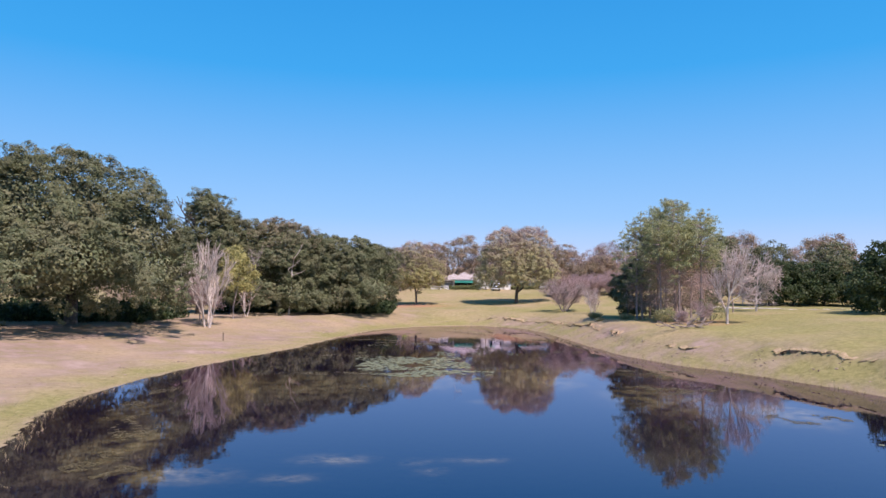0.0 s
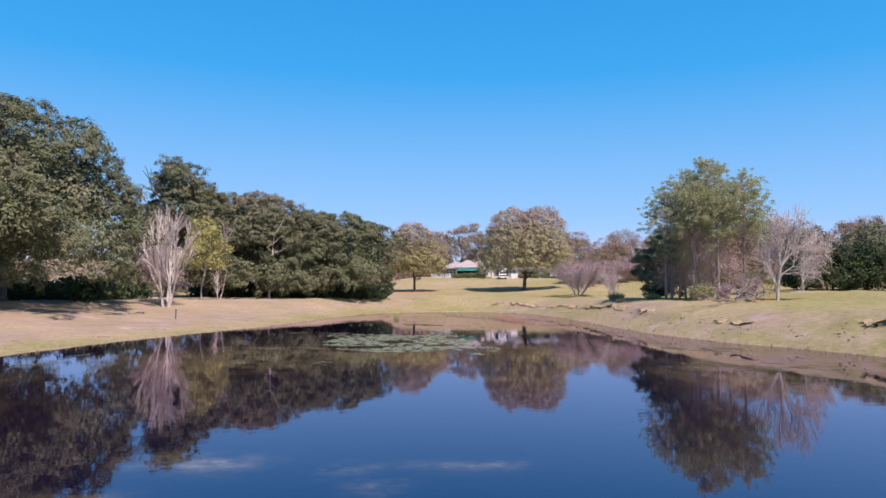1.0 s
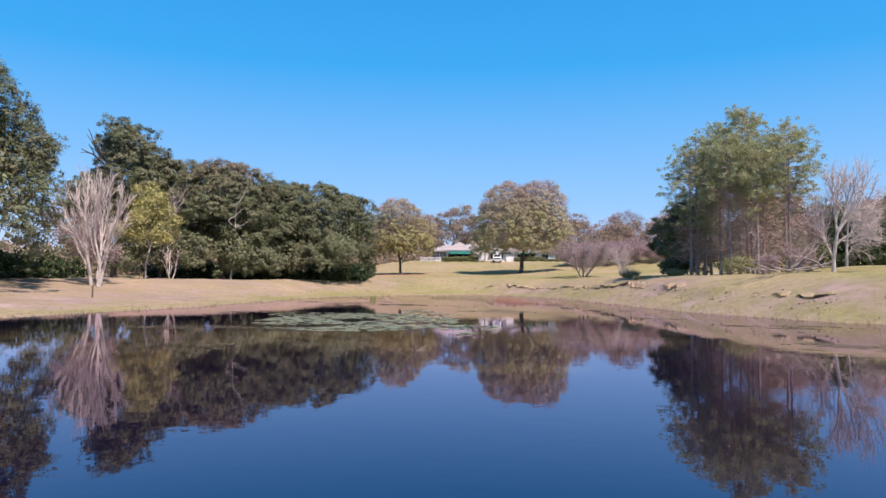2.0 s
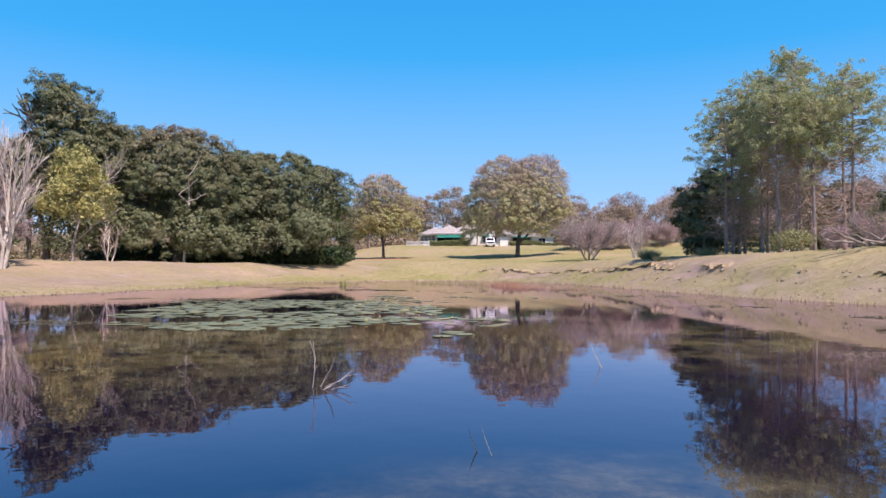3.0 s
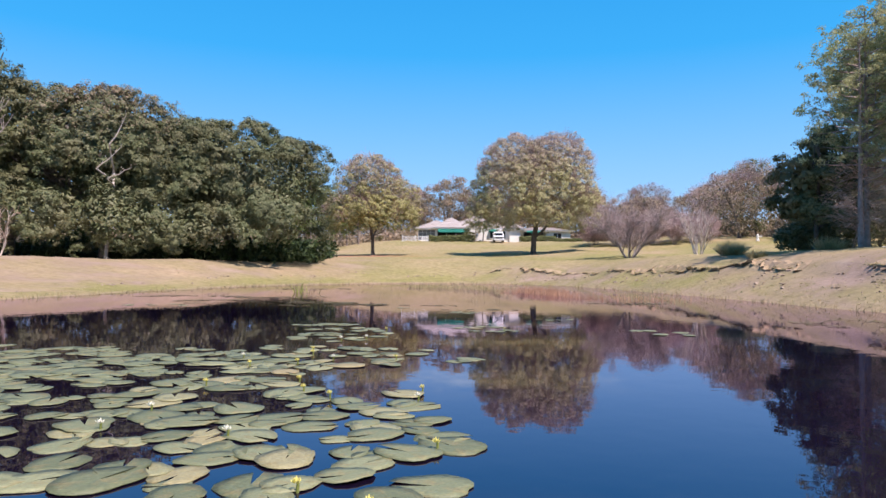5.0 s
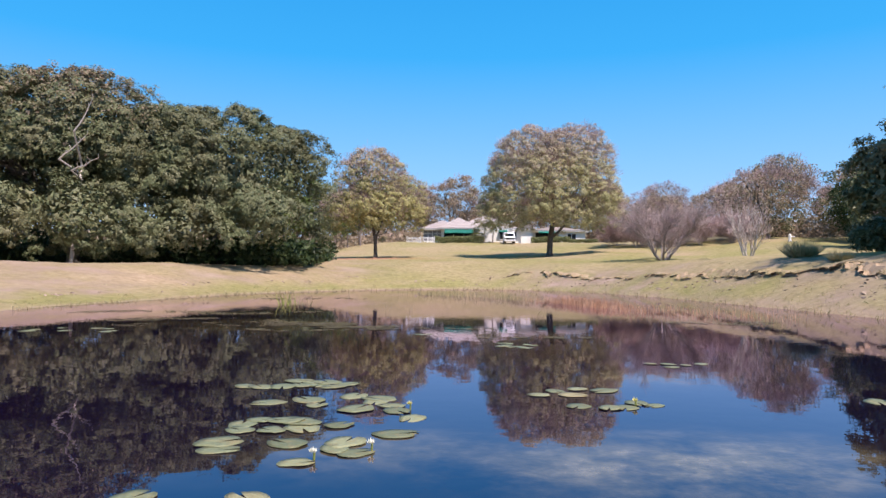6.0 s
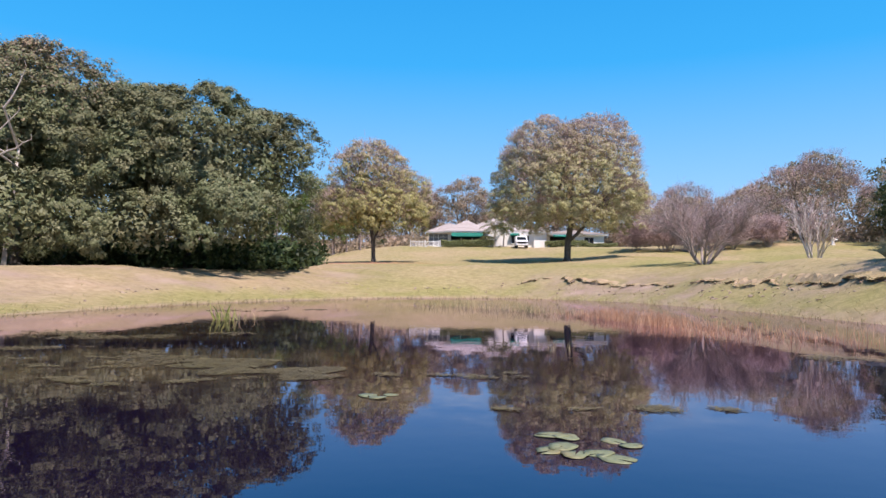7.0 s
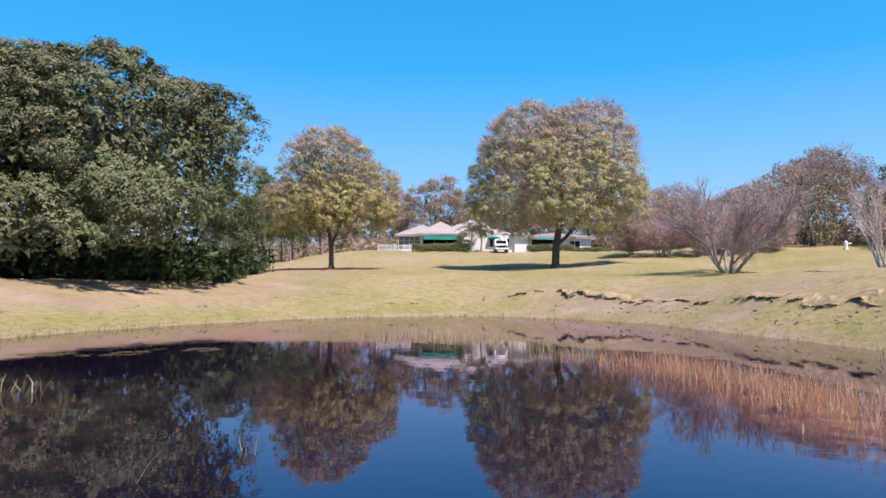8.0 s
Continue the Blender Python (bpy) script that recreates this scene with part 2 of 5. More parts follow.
# ---- building helpers ----
def mesh_of(name, verts, faces, mat, smooth=False):
    """A mesh from an array of vertices and an array of faces (all with the same number of corners)."""
    verts, faces = np.asarray(verts, float), np.asarray(faces, int)
    me = bpy.data.meshes.new(name)
    me.vertices.add(len(verts))
    me.vertices.foreach_set("co", verts.ravel())
    me.loops.add(faces.size)
    me.loops.foreach_set("vertex_index", faces.ravel())
    me.polygons.add(len(faces))
    me.polygons.foreach_set("loop_start", np.arange(len(faces)) * faces.shape[1])
    me.polygons.foreach_set("use_smooth", np.full(len(faces), smooth))
    me.update(calc_edges=True)
    me.materials.append(mat)
    return me


def part(name, data, mat, parent, label=""):
    """One mesh object under a thing or a part. data: a mesh, or a bmesh that is used up."""
    if isinstance(data, bmesh.types.BMesh):
        me = bpy.data.meshes.new(name)
        data.to_mesh(me)
        data.free()
        me.materials.append(mat)
        data = me
    ob = new(name, data)
    ob.parent = parent
    return tagged(ob, label)


def thing(name, at, label, category, group="", turn=0.0, kind=""):
    ob = new(name)
    ob.matrix_world = pose(*at, 0, 0, turn)
    return tagged(ob, label, category, group, kind)


def box(bm, lo, hi, bevel=0.0):
    r = bmesh.ops.create_cube(bm, size=1.0)
    for v in r["verts"]:
        v.co = Vector([(a + b) / 2 + c * (b - a) for a, b, c in zip(lo, hi, v.co)])
    if bevel:
        edges = list({e for v in r["verts"] for e in v.link_edges})
        bmesh.ops.bevel(bm, geom=edges, offset=bevel, segments=2, affect="EDGES")


def box_mesh(lo, hi, bevel=0.0):
    bm = bmesh.new()
    box(bm, lo, hi, bevel)
    return bm


def unit(v):
    return v / np.maximum(np.linalg.norm(v, axis=-1, keepdims=True), 1e-9)


def leaf_blades(rng, p, nrm, size, aspect, big=None):
    """Leaves: a small pointed blade at every point, facing about along its normal."""
    k = len(p)
    t = unit(np.cross(nrm, rng.normal(size=(k, 3))))
    b = np.cross(nrm, t)
    s = (size * rng.uniform(0.6, 1.35, k))[:, None]
    if big is not None:
        s = s * big[:, None]
    w = s * aspect * rng.uniform(0.75, 1.25, k)[:, None]
    v = np.stack([p - t * s * 0.5, p + b * w * 0.5 + t * s * 0.25, p - b * w * 0.5 + t * s * 0.5], 1).reshape(-1, 3)
    return v, np.arange(3 * k).reshape(k, 3)


def slivers(rng, p, d, length, width):
    """Blades and twigs: a thin three-cornered blade from every point along its way."""
    k = len(p)
    side = unit(np.cross(d, rng.normal(size=(k, 3))))
    s = (length * rng.uniform(0.6, 1.3, k))[:, None]
    v = np.stack([p - side * width * 0.5, p + side * width * 0.5, p + d * s], 1).reshape(-1, 3)
    return v, np.arange(3 * k).reshape(k, 3)


def lumps(rng, blobs, count, r_lo, r_hi, inner=0.25, low=-0.7, reach=0.82):
    """Centres, radii and outward ways of the clumps that make up a crown of some ellipsoids, evenly strewn over each."""
    area = np.array([b[3] * b[4] + b[4] * b[5] + b[3] * b[5] for b in blobs])
    share = np.maximum(3, np.round(count * area / area.sum())).astype(int)
    centre, rads, ways = [], [], []
    for b, n in zip(np.array(blobs, float), share):
        k = np.arange(n) + 0.5
        z = 1 - (1 - low) * k / n
        a = k * 2.39996 + rng.uniform(0, 6.283)
        d = np.stack([np.cos(a) * np.sqrt(1 - z * z), np.sin(a) * np.sqrt(1 - z * z), z], 1)
        d = unit(d + 0.16 * rng.normal(size=(n, 3)))
        depth = np.where(rng.random(n) < inner, rng.uniform(0.3, 0.75, n), rng.uniform(reach, 1.03, n))
        r = rng.uniform(r_lo, r_hi, n)
        centre.append(b[:3] + d * np.maximum(b[3:] - r[:, None] * 0.45, 0.2) * depth[:, None])
        rads.append(r)
        ways.append(d)
    return np.concatenate(centre), np.concatenate(rads), np.concatenate(ways)


def crown_points(rng, blobs, count, r_lo, r_hi, leaves, inner=0.25, low=-0.7, flat=0.8, cap=0.6):
    c, r, d = lumps(rng, blobs, count, r_lo, r_hi, inner, low)
    w = r ** 2
    k = rng.choice(len(r), leaves, p=w / w.sum())
    way = unit(rng.normal(size=(leaves, 3)) + 0.85 * d[k] + np.array((0, 0, cap)))
    p = c[k] + way * (r[k] * rng.uniform(0.45, 1.2, leaves))[:, None] * np.array((1.08, 1.08, flat))
    # some sprigs stand out past the clumps
    sprig = rng.random(leaves) < 0.12
    p = p + way * (np.abs(rng.normal(size=leaves)) * 0.22 * sprig)[:, None]
    nrm = unit(way + 0.7 * rng.normal(size=(leaves, 3)) + np.array((0, 0, 0.3)))
    return p, nrm


def hollows(p, scale, seed):
    """Smooth noise in space, about -1 to 1, that carves the hollows between a crown's boughs."""
    rng = np.random.default_rng(seed)
    out = 0
    for _ in range(9):
        w = unit(rng.normal(size=3)) * np.array((1, 1, 1.4)) * rng.uniform(0.6, 1.6) * 6.283 / scale
        out = out + np.sin(p @ w + rng.uniform(0, 6.3))
    return out / 4.5


def spray_points(rng, blobs, count, r_lo, r_hi, leaves, inner=0.3, low=-0.7, cap=0.5, spray=0.42, per=30, core=0.10, carve=-0.16, deep=1.0):
    """A crown whose outside billows into boughs with deep creases between them: leafy tufts over that surface and on
    outlying boughs, and a leafy roof under the top that keeps the inside in shade."""
    e = np.array(blobs, float)
    want = int(leaves * (1 - core) / per)
    # tufts on the billowing surface
    area = e[:, 3] * e[:, 4] + e[:, 4] * e[:, 5] + e[:, 3] * e[:, 5]
    k = rng.choice(len(e), 3 * want, p=area / area.sum())
    d = unit(rng.normal(size=(len(k), 3)))
    d[:, 2] = np.where(d[:, 2] < low, -d[:, 2], d[:, 2])
    at = e[k, :3] + d * e[k, 3:]
    seed = len(blobs) + count
    big, small = np.abs(hollows(at, 3.0 * r_hi, seed)), np.abs(hollows(at, 1.3 * r_hi, seed + 1))
    swell = (1.15 * big + 0.35 * small - 0.62) * r_hi * deep
    out = unit(d / e[k, 3:])
    s = at + out * (swell - 0.35 * r_lo + 0.10 * rng.normal(size=len(k)))[:, None]
    # creases stay bare, and nothing grows inside another bough
    bare = (big + 0.5 * small < 0.20 + 0.55 * np.clip(0.35 - d[:, 2], 0, 0.6) + 0.4 * carve)
    if deep >= 1:
        # in the lower crown only single boughs reach out of the shade
        low_z, high_z = (e[:, 2] - e[:, 5]).min(), (e[:, 2] + e[:, 5]).max()
        bare |= hollows(at, 3.4 * r_hi, seed + 5) < 1.0 * (0.40 - (s[:, 2] - low_z) / (high_z - low_z))
    depth = np.linalg.norm((s[:, None] - e[None, :, :3]) / e[None, :, 3:], axis=2)
    keep = ~bare & (np.min(depth, axis=1) > 0.74)
    s1, w1 = s[keep][:int(want * 0.72)], unit(out[keep] + np.array((0, 0, 0.35)))[:int(want * 0.72)]
    # tufts on outlying boughs
    c, r, d = lumps(rng, blobs, count, r_lo, r_hi * 0.8, inner * 0.33, low, 0.92)
    w = r ** 2
    k = rng.choice(len(r), 2 * want, p=w / w.sum())
    way = unit(rng.normal(size=(len(k), 3)) * 0.85 + 0.9 * d[k] + np.array((0, 0, 0.35 + cap)))
    s = c[k] + way * (r[k] * rng.uniform(0.75, 1.06, len(k)))[:, None] * np.array((1.06, 1.06, 0.74))
    within = np.min(np.linalg.norm((s[:, None] - e[None, :, :3]) / e[None, :, 3:], axis=2), axis=1)
    open_air = (hollows(s, 2.2 * r_hi, seed) > carve + 0.3 * np.clip(0.2 - d[k, 2], 0, 1)) & (within > 0.8)
    if deep >= 1:
        open_air &= hollows(s, 3.4 * r_hi, seed + 5) > 1.0 * (0.40 - (s[:, 2] - low_z) / (high_z - low_z))
    s2, w2 = s[open_air][:want - len(s1)], way[open_air][:want - len(s1)]
    s, way = np.concatenate([s1, s2]), np.concatenate([w1, w2])
    sprays = len(s)
    j = np.repeat(np.arange(sprays), per)
    u = unit(rng.normal(size=(len(j), 3)) + 0.75 * way[j] + np.array((0, 0, 0.25)))
    wide = spray * rng.uniform(0.7, 1.35, sprays)[j][:, None]
    p = s[j] + u * wide * rng.uniform(0.35, 1.05, (len(j), 1)) * np.array((1, 1, 0.72))
    nrm = unit(0.9 * u + 0.7 * way[j] + 0.30 * rng.normal(size=(len(j), 3)) + np.array((0, 0, 0.15)))
    # the inner roof
    n = int(leaves * core)
    vol = e[:, 3] * e[:, 4] * e[:, 5]
    m = rng.choice(len(e), n, p=vol / vol.sum())
    u = unit(rng.normal(size=(n, 3)))
    roof = rng.random(n) < 0.6
    u[:, 2] = np.where((u[:, 2] < -0.05) & roof, -u[:, 2], u[:, 2])
    q = e[m, :3] + u * e[m, 3:] * np.where(roof, rng.uniform(0.62, 0.86, n), rng.uniform(0.25, 0.55, n))[:, None]
    return np.concatenate([p, q]), np.concatenate([nrm, unit(u + 0.5 * rng.normal(size=(n, 3)))]), len(p)


def grow(rng, p, d, length, radius, level, spec, segs, tips):
    """A bough: bends in three pieces, then forks. spec: forks, spread, shrink, lift."""
    forks, spread, shrink, lift = spec
    p, d = np.array(p, float), unit(np.array(d, float))
    for k in range(3):
        q = p + d * length / 3
        r1 = radius * (1 - 0.14 * (k + 1))
        segs.append((*p, radius * (1 - 0.14 * k), *q, r1))
        p = q
        d = unit(d + 0.13 * rng.normal(size=3) + np.array((0, 0, lift * 0.3)))
        if level > 0 and k < 2:
            grow(rng, p, d + spread * 1.1 * unit(rng.normal(size=3)), length * shrink * rng.uniform(0.7, 1.0), r1 * 0.6, level - 1, spec, segs, tips)
    if level <= 0:
        tips.append((*p, *d))
        return
    for _ in range(forks):
        grow(rng, p, d + spread * unit(rng.normal(size=3)) + np.array((0, 0, lift)), length * shrink * rng.uniform(0.8, 1.1), radius * 0.58, level - 1, spec, segs, tips)


def tubes(segs, sides=5):
    """Tapered tubes for the pieces of a trunk or bough."""
    s = np.array(segs, float)
    a, r0, b, r1 = s[:, :3], s[:, 3], s[:, 4:7], s[:, 7]
    d = unit(b - a)
    ref = np.where(np.abs(d[:, 2:3]) > 0.9, np.array([[1.0, 0, 0]]), np.array([[0, 0, 1.0]]))
    u = unit(np.cross(d, ref))
    w = np.cross(d, u)
    ang = np.arange(sides) * 2 * math.pi / sides
    ring = u[:, None, :] * np.cos(ang)[None, :, None] + w[:, None, :] * np.sin(ang)[None, :, None]
    v = np.concatenate([a[:, None] + ring * r0[:, None, None], b[:, None] + ring * r1[:, None, None]], 1).reshape(-1, 3)
    k = np.arange(sides)
    quad = np.stack([k, (k + 1) % sides, (k + 1) % sides + sides, k + sides], 1)
    f = (np.arange(len(s)) * 2 * sides)[:, None, None] + quad[None]
    return v, f.reshape(-1, 4)


def step(a, b, x):
    t = np.clip((x - a) / (b - a), 0, 1)
    return t * t * (3 - 2 * t)


# ---- the pond and the ground ----
SHORE = [(-16.5, 27), (-19.6, 36), (-20.4, 46), (-18.8, 58), (-15, 74), (-12.3, 94), (-8.6, 107), (-2, 115.5), (5.5, 118.5), (11.5, 115), (14.8, 107), (16.2, 98),
         (17, 88), (18, 78), (19.5, 68), (22.5, 60), (26.5, 53), (29.5, 45), (30.5, 36), (29, 26), (22, 16), (12, 10), (1, 9), (-9, 14)]


def shore_line(per=10):
    pts, out = [np.array(p, float) for p in SHORE], []
    k = len(pts)
    for i in range(k):
        a, b, c, d = pts[i - 1], pts[i], pts[(i + 1) % k], pts[(i + 2) % k]
        for j in range(per):
            t = j / per
            out.append(0.5 * (2 * b + (c - a) * t + (2 * a - 5 * b + 4 * c - d) * t * t + (3 * b - a - 3 * c + d) * t ** 3))
    out = np.array(out)
    for i, p in enumerate(out):
        out[i] += 0.45 * np.array((noise.noise((p[0] * 0.25, p[1] * 0.25, 1)), noise.noise((p[0] * 0.25, p[1] * 0.25, 7))))
    return out


LINE = shore_line()


def shore_distance(x, y):
    """Metres from the water's edge, minus inside the pond."""
    p = np.stack([np.ravel(x), np.ravel(y)], 1)
    a, b = LINE, np.roll(LINE, -1, 0)
    best, inside = np.full(len(p), 1e9), np.zeros(len(p), bool)
    for (ax, ay), (bx, by) in zip(a, b):
        ex, ey = bx - ax, by - ay
        t = np.clip(((p[:, 0] - ax) * ex + (p[:, 1] - ay) * ey) / (ex * ex + ey * ey), 0, 1)
        best = np.minimum(best, np.hypot(p[:, 0] - ax - t * ex, p[:, 1] - ay - t * ey))
        if ay != by:
            inside ^= ((ay > p[:, 1]) != (by > p[:, 1])) & (p[:, 0] < ex * (p[:, 1] - ay) / ey + ax)
    return np.where(inside, -best, best).reshape(np.shape(x))


def soft_noise(x, y, scale, seed):
    """Cheap smooth noise out of a few turned waves, about -1 to 1."""
    rng = np.random.default_rng(seed)
    out = 0
    for _ in range(7):
        a, f, ph = rng.uniform(0, 6.3), rng.uniform(0.5, 1.7) / scale, rng.uniform(0, 6.3)
        out = out + np.sin((x * math.cos(a) + y * math.sin(a)) * f * 6.3 + ph)
    return out / 4.0


def height(x, y, d=None):
    x, y = np.asarray(x, float), np.asarray(y, float)
    d = shore_distance(x, y) if d is None else d
    left = step(-24, -5, x)
    # the lawn climbs to a level shelf where the two lawn trees stand, then up to the house
    shelf = 0.98 + 0.05 * np.clip(y - 140, 0, 15)
    east = step(19, 28, x)
    rise = (shelf * step(119, 140, y) + (4.4 - 0.6 * step(8, 26, x) - shelf) * step(153, 176, y)) * (1 - east) + (4.4 - 0.6 * step(8, 26, x)) * step(125, 180, y) * east
    lawn = 1.9 + 0.75 * step(8, 26, x) + 1.1 * step(30, 46, x) + rise * (0.45 + 0.55 * left)
    k = step(-6, 12, x) * step(20, 45, y)
    far = step(82, 106, y)
    width = (11 + 15 * (1 - far)) * (1 - k) + 8.5 * k
    power = (1.3 - 0.25 * far) * (1 - k) + 0.75 * k
    t = np.clip(d / width, 0, 1)
    bank = lawn * np.where(t < 1, t ** power * (1 + 0.12 * np.sin(t * math.pi)), 1)
    scarp = 0.30 * k * step(2.9, 3.4, d - 0.8 * soft_noise(x, y, 9, 3)) * (1 - step(5, 9, d)) * step(-0.4, 0.3, soft_noise(x, y, 14, 5))
    rough = 0.05 * soft_noise(x, y, 2.3, 8) * step(0, 3, d) + 0.10 * soft_noise(x, y, 12, 9) * step(2, 8, d)
    return np.where(d > 0, bank + scarp + rough, np.maximum(d * 0.35, -1.6))


def ground_z(x, y):
    return float(height(np.array([x]), np.array([y]))[0])


def spread(lo, hi, fine, reach):
    core = list(np.arange(lo, hi + 1e-6, fine))
    out, stepsize, a, b = core, fine, lo, hi
    while b < reach or a > -reach:
        stepsize *= 1.5
        a, b = a - stepsize, b + stepsize
        out = [a] + out + [b]
    return np.array(out)


def build_ground():
    gx, gy = spread(-52, 66, 0.5, 2600), spread(4, 186, 0.5, 2600)
    X, Y = np.meshgrid(gx, gy)
    near = (np.abs(X) < 120) & (np.abs(Y - 80) < 160)
    D = np.full(X.shape, 200.0)
    D[near] = shore_distance(X[near], Y[near])
    Z = height(X, Y, D)
    v = np.stack([X.ravel(), Y.ravel(), Z.ravel()], 1)
    nx, ny = len(gx), len(gy)
    i = (np.arange(ny - 1)[:, None] * nx + np.arange(nx - 1)[None]).ravel()
    me = mesh_of("ground", v, np.stack([i, i + 1, i + nx + 1, i + nx], 1), LAWN, True)
    # cover: bare soil, green, pine straw
    n1, n2 = soft_noise(X, Y, 11, 21), soft_noise(X, Y, 5, 22)
    leftside = 1 - step(-12, 2, X)
    soil = leftside * step(2.2, 6, D + 1.5 * n2) * np.clip(0.62 - 0.18 * step(70, 95, Y) + 0.35 * n1 + 0.22 * n2, 0, 1) * (1 - step(128, 140, Y))
    k = step(2, 14, X) * step(20, 45, Y)
    soil = np.maximum(soil, k * step(0.25, 0.9, D) * (1 - step(4.0, 9.0, D + n2)) * np.clip(0.32 + 0.45 * n1 + 0.3 * n2, 0, 1))
    soil = np.maximum(soil, 0.9 * step(-0.3, 0.1, D) * (1 - step(0.2, 0.7, D)) * 0.5)
    green = 0.27 + 0.14 * step(112, 124, Y) + 0.5 * step(16, 34, X) * (1 - step(96, 128, Y)) + 0.30 * step(0.2, 0.9, D) * (1 - step(1.5, 4.0, D + n2)) * (1 - 0.7 * k) + 0.25 * n1
    green = green + 0.28 * step(6, 16, X) * step(92, 106, Y) * (1 - step(126, 138, Y)) + 0.08 * step(108, 120, Y) + 0.25 * k * step(0.1, 0.8, D) * (1 - step(1.5, 3.2, D + n2))
    straw = np.exp(-(((X + 9) / 9) ** 2 + ((Y - 139) / 5.5) ** 2) ** 2)
    straw = np.maximum(straw, 0.6 * np.exp(-(((X - 31) / 5) ** 2 + ((Y - 84) / 6) ** 2) ** 2)) * np.clip(0.85 + 0.3 * n2, 0, 1)
    cover = np.stack([np.clip(soil, 0, 1), np.clip(green, 0, 1), np.clip(straw, 0, 1), np.ones_like(soil)], -1).reshape(-1, 4)
    me.color_attributes.new("cover", "FLOAT_COLOR", "POINT").data.foreach_set("color", cover.ravel())
    tagged(new("ground", me), "dry winter lawn with pale soil banks", "ground", kind="structure")


build_ground()


def build_water():
    gx, gy = np.arange(-24, 35, 0.5), np.arange(5, 120, 0.5)
    X, Y = np.meshgrid(gx, gy)
    D = shore_distance(X, Y)
    keep = D < 2.2
    v = np.stack([X.ravel(), Y.ravel(), np.zeros(X.size)], 1)
    nx = len(gx)
    f = [(j * nx + i, j * nx + i + 1, (j + 1) * nx + i + 1, (j + 1) * nx + i) for j in range(len(gy) - 1) for i in range(nx - 1)
         if keep[j, i] and keep[j, i + 1] and keep[j + 1, i] and keep[j + 1, i + 1]]
    me = mesh_of("water", v, f, WATER, True)
    beds = np.zeros(X.shape)
    # weed beds: centre, half sizes, how thick
    for cx, cy, rx, ry, deep in ((-1.8, 48.8, 4.8, 4.4, 1.0), (-9, 46, 6, 6, 0.7), (8.2, 49.8, 3.2, 4.6, 0.9), (12.5, 56, 4, 7, 0.4), (3.2, 51.2, 3.4, 1.9, 0.55), (4.6, 56.2, 3.2, 1.3, 0.8), (6.6, 55.0, 1.6, 1.4, 0.9),
                                 (1.2, 46.3, 2.2, 0.7, 0.5), (4.3, 40.2, 1.6, 0.8, 0.6), (-3.0, 26.3, 1.3, 0.7, 0.8), (-4.2, 23.6, 0.9, 0.5, 0.7), (0.0, 26.0, 0.7, 0.4, 0.7), (0.9, 24.8, 0.5, 0.35, 0.6), (2.5, 26.5, 1.2, 0.4, 0.6),
                                 (-12.2, 28.0, 1.5, 4.5, 0.9), (-9.0, 23.8, 2.4, 1.2, 0.9), (-15.3, 36, 1.4, 4, 0.6), (14.5, 42.5, 3.2, 6.0, 0.85), (20.0, 37.5, 2.4, 3.6, 1.0), (17.5, 54, 3.5, 4, 0.6),
                                 (-9, 89, 7, 4.5, 0.45), (4.3, 66.8, 1.8, 0.9, 1.0), (1.4, 67.2, 1.2, 0.7, 0.6), (5.2, 71.2, 1.3, 0.6, 0.6), (3.2, 62.5, 2.0, 0.8, 0.7), (4, 77.5, 4, 1.2, 0.45), (-2.6, 80.2, 3.6, 2.6, 0.6), (-5, 86, 4, 2, 0.5)):
        beds = np.maximum(beds, deep * np.exp(-(((X - cx) / rx) ** 2 + ((Y - cy) / ry) ** 2) ** 1.5))
    beds = np.maximum(beds, (0.15 + 0.75 * step(60, 90, Y)) * step(-2.5 - 2.5 * step(60, 90, Y), -0.3, D))
    red = np.zeros(X.shape)
    for cx, cy, rx, ry, deep in ((9.3, 90.0, 1.8, 4.2, 0.8), (7.6, 96.5, 1.8, 3.0, 0.6), (11.5, 86.5, 2.2, 2.8, 0.5)):
        red = np.maximum(red, deep * np.exp(-(((X - cx) / rx) ** 2 + ((Y - cy) / ry) ** 2) ** 1.5))
    cover = np.stack([0.92 * beds, red, np.zeros_like(red), np.ones_like(red)], -1)
    me.color_attributes.new("beds", "FLOAT_COLOR", "POINT").data.foreach_set("color", cover.ravel())
    tagged(new("water", me), "still dark pond water with mirror reflections", "water", kind="structure")


build_water()


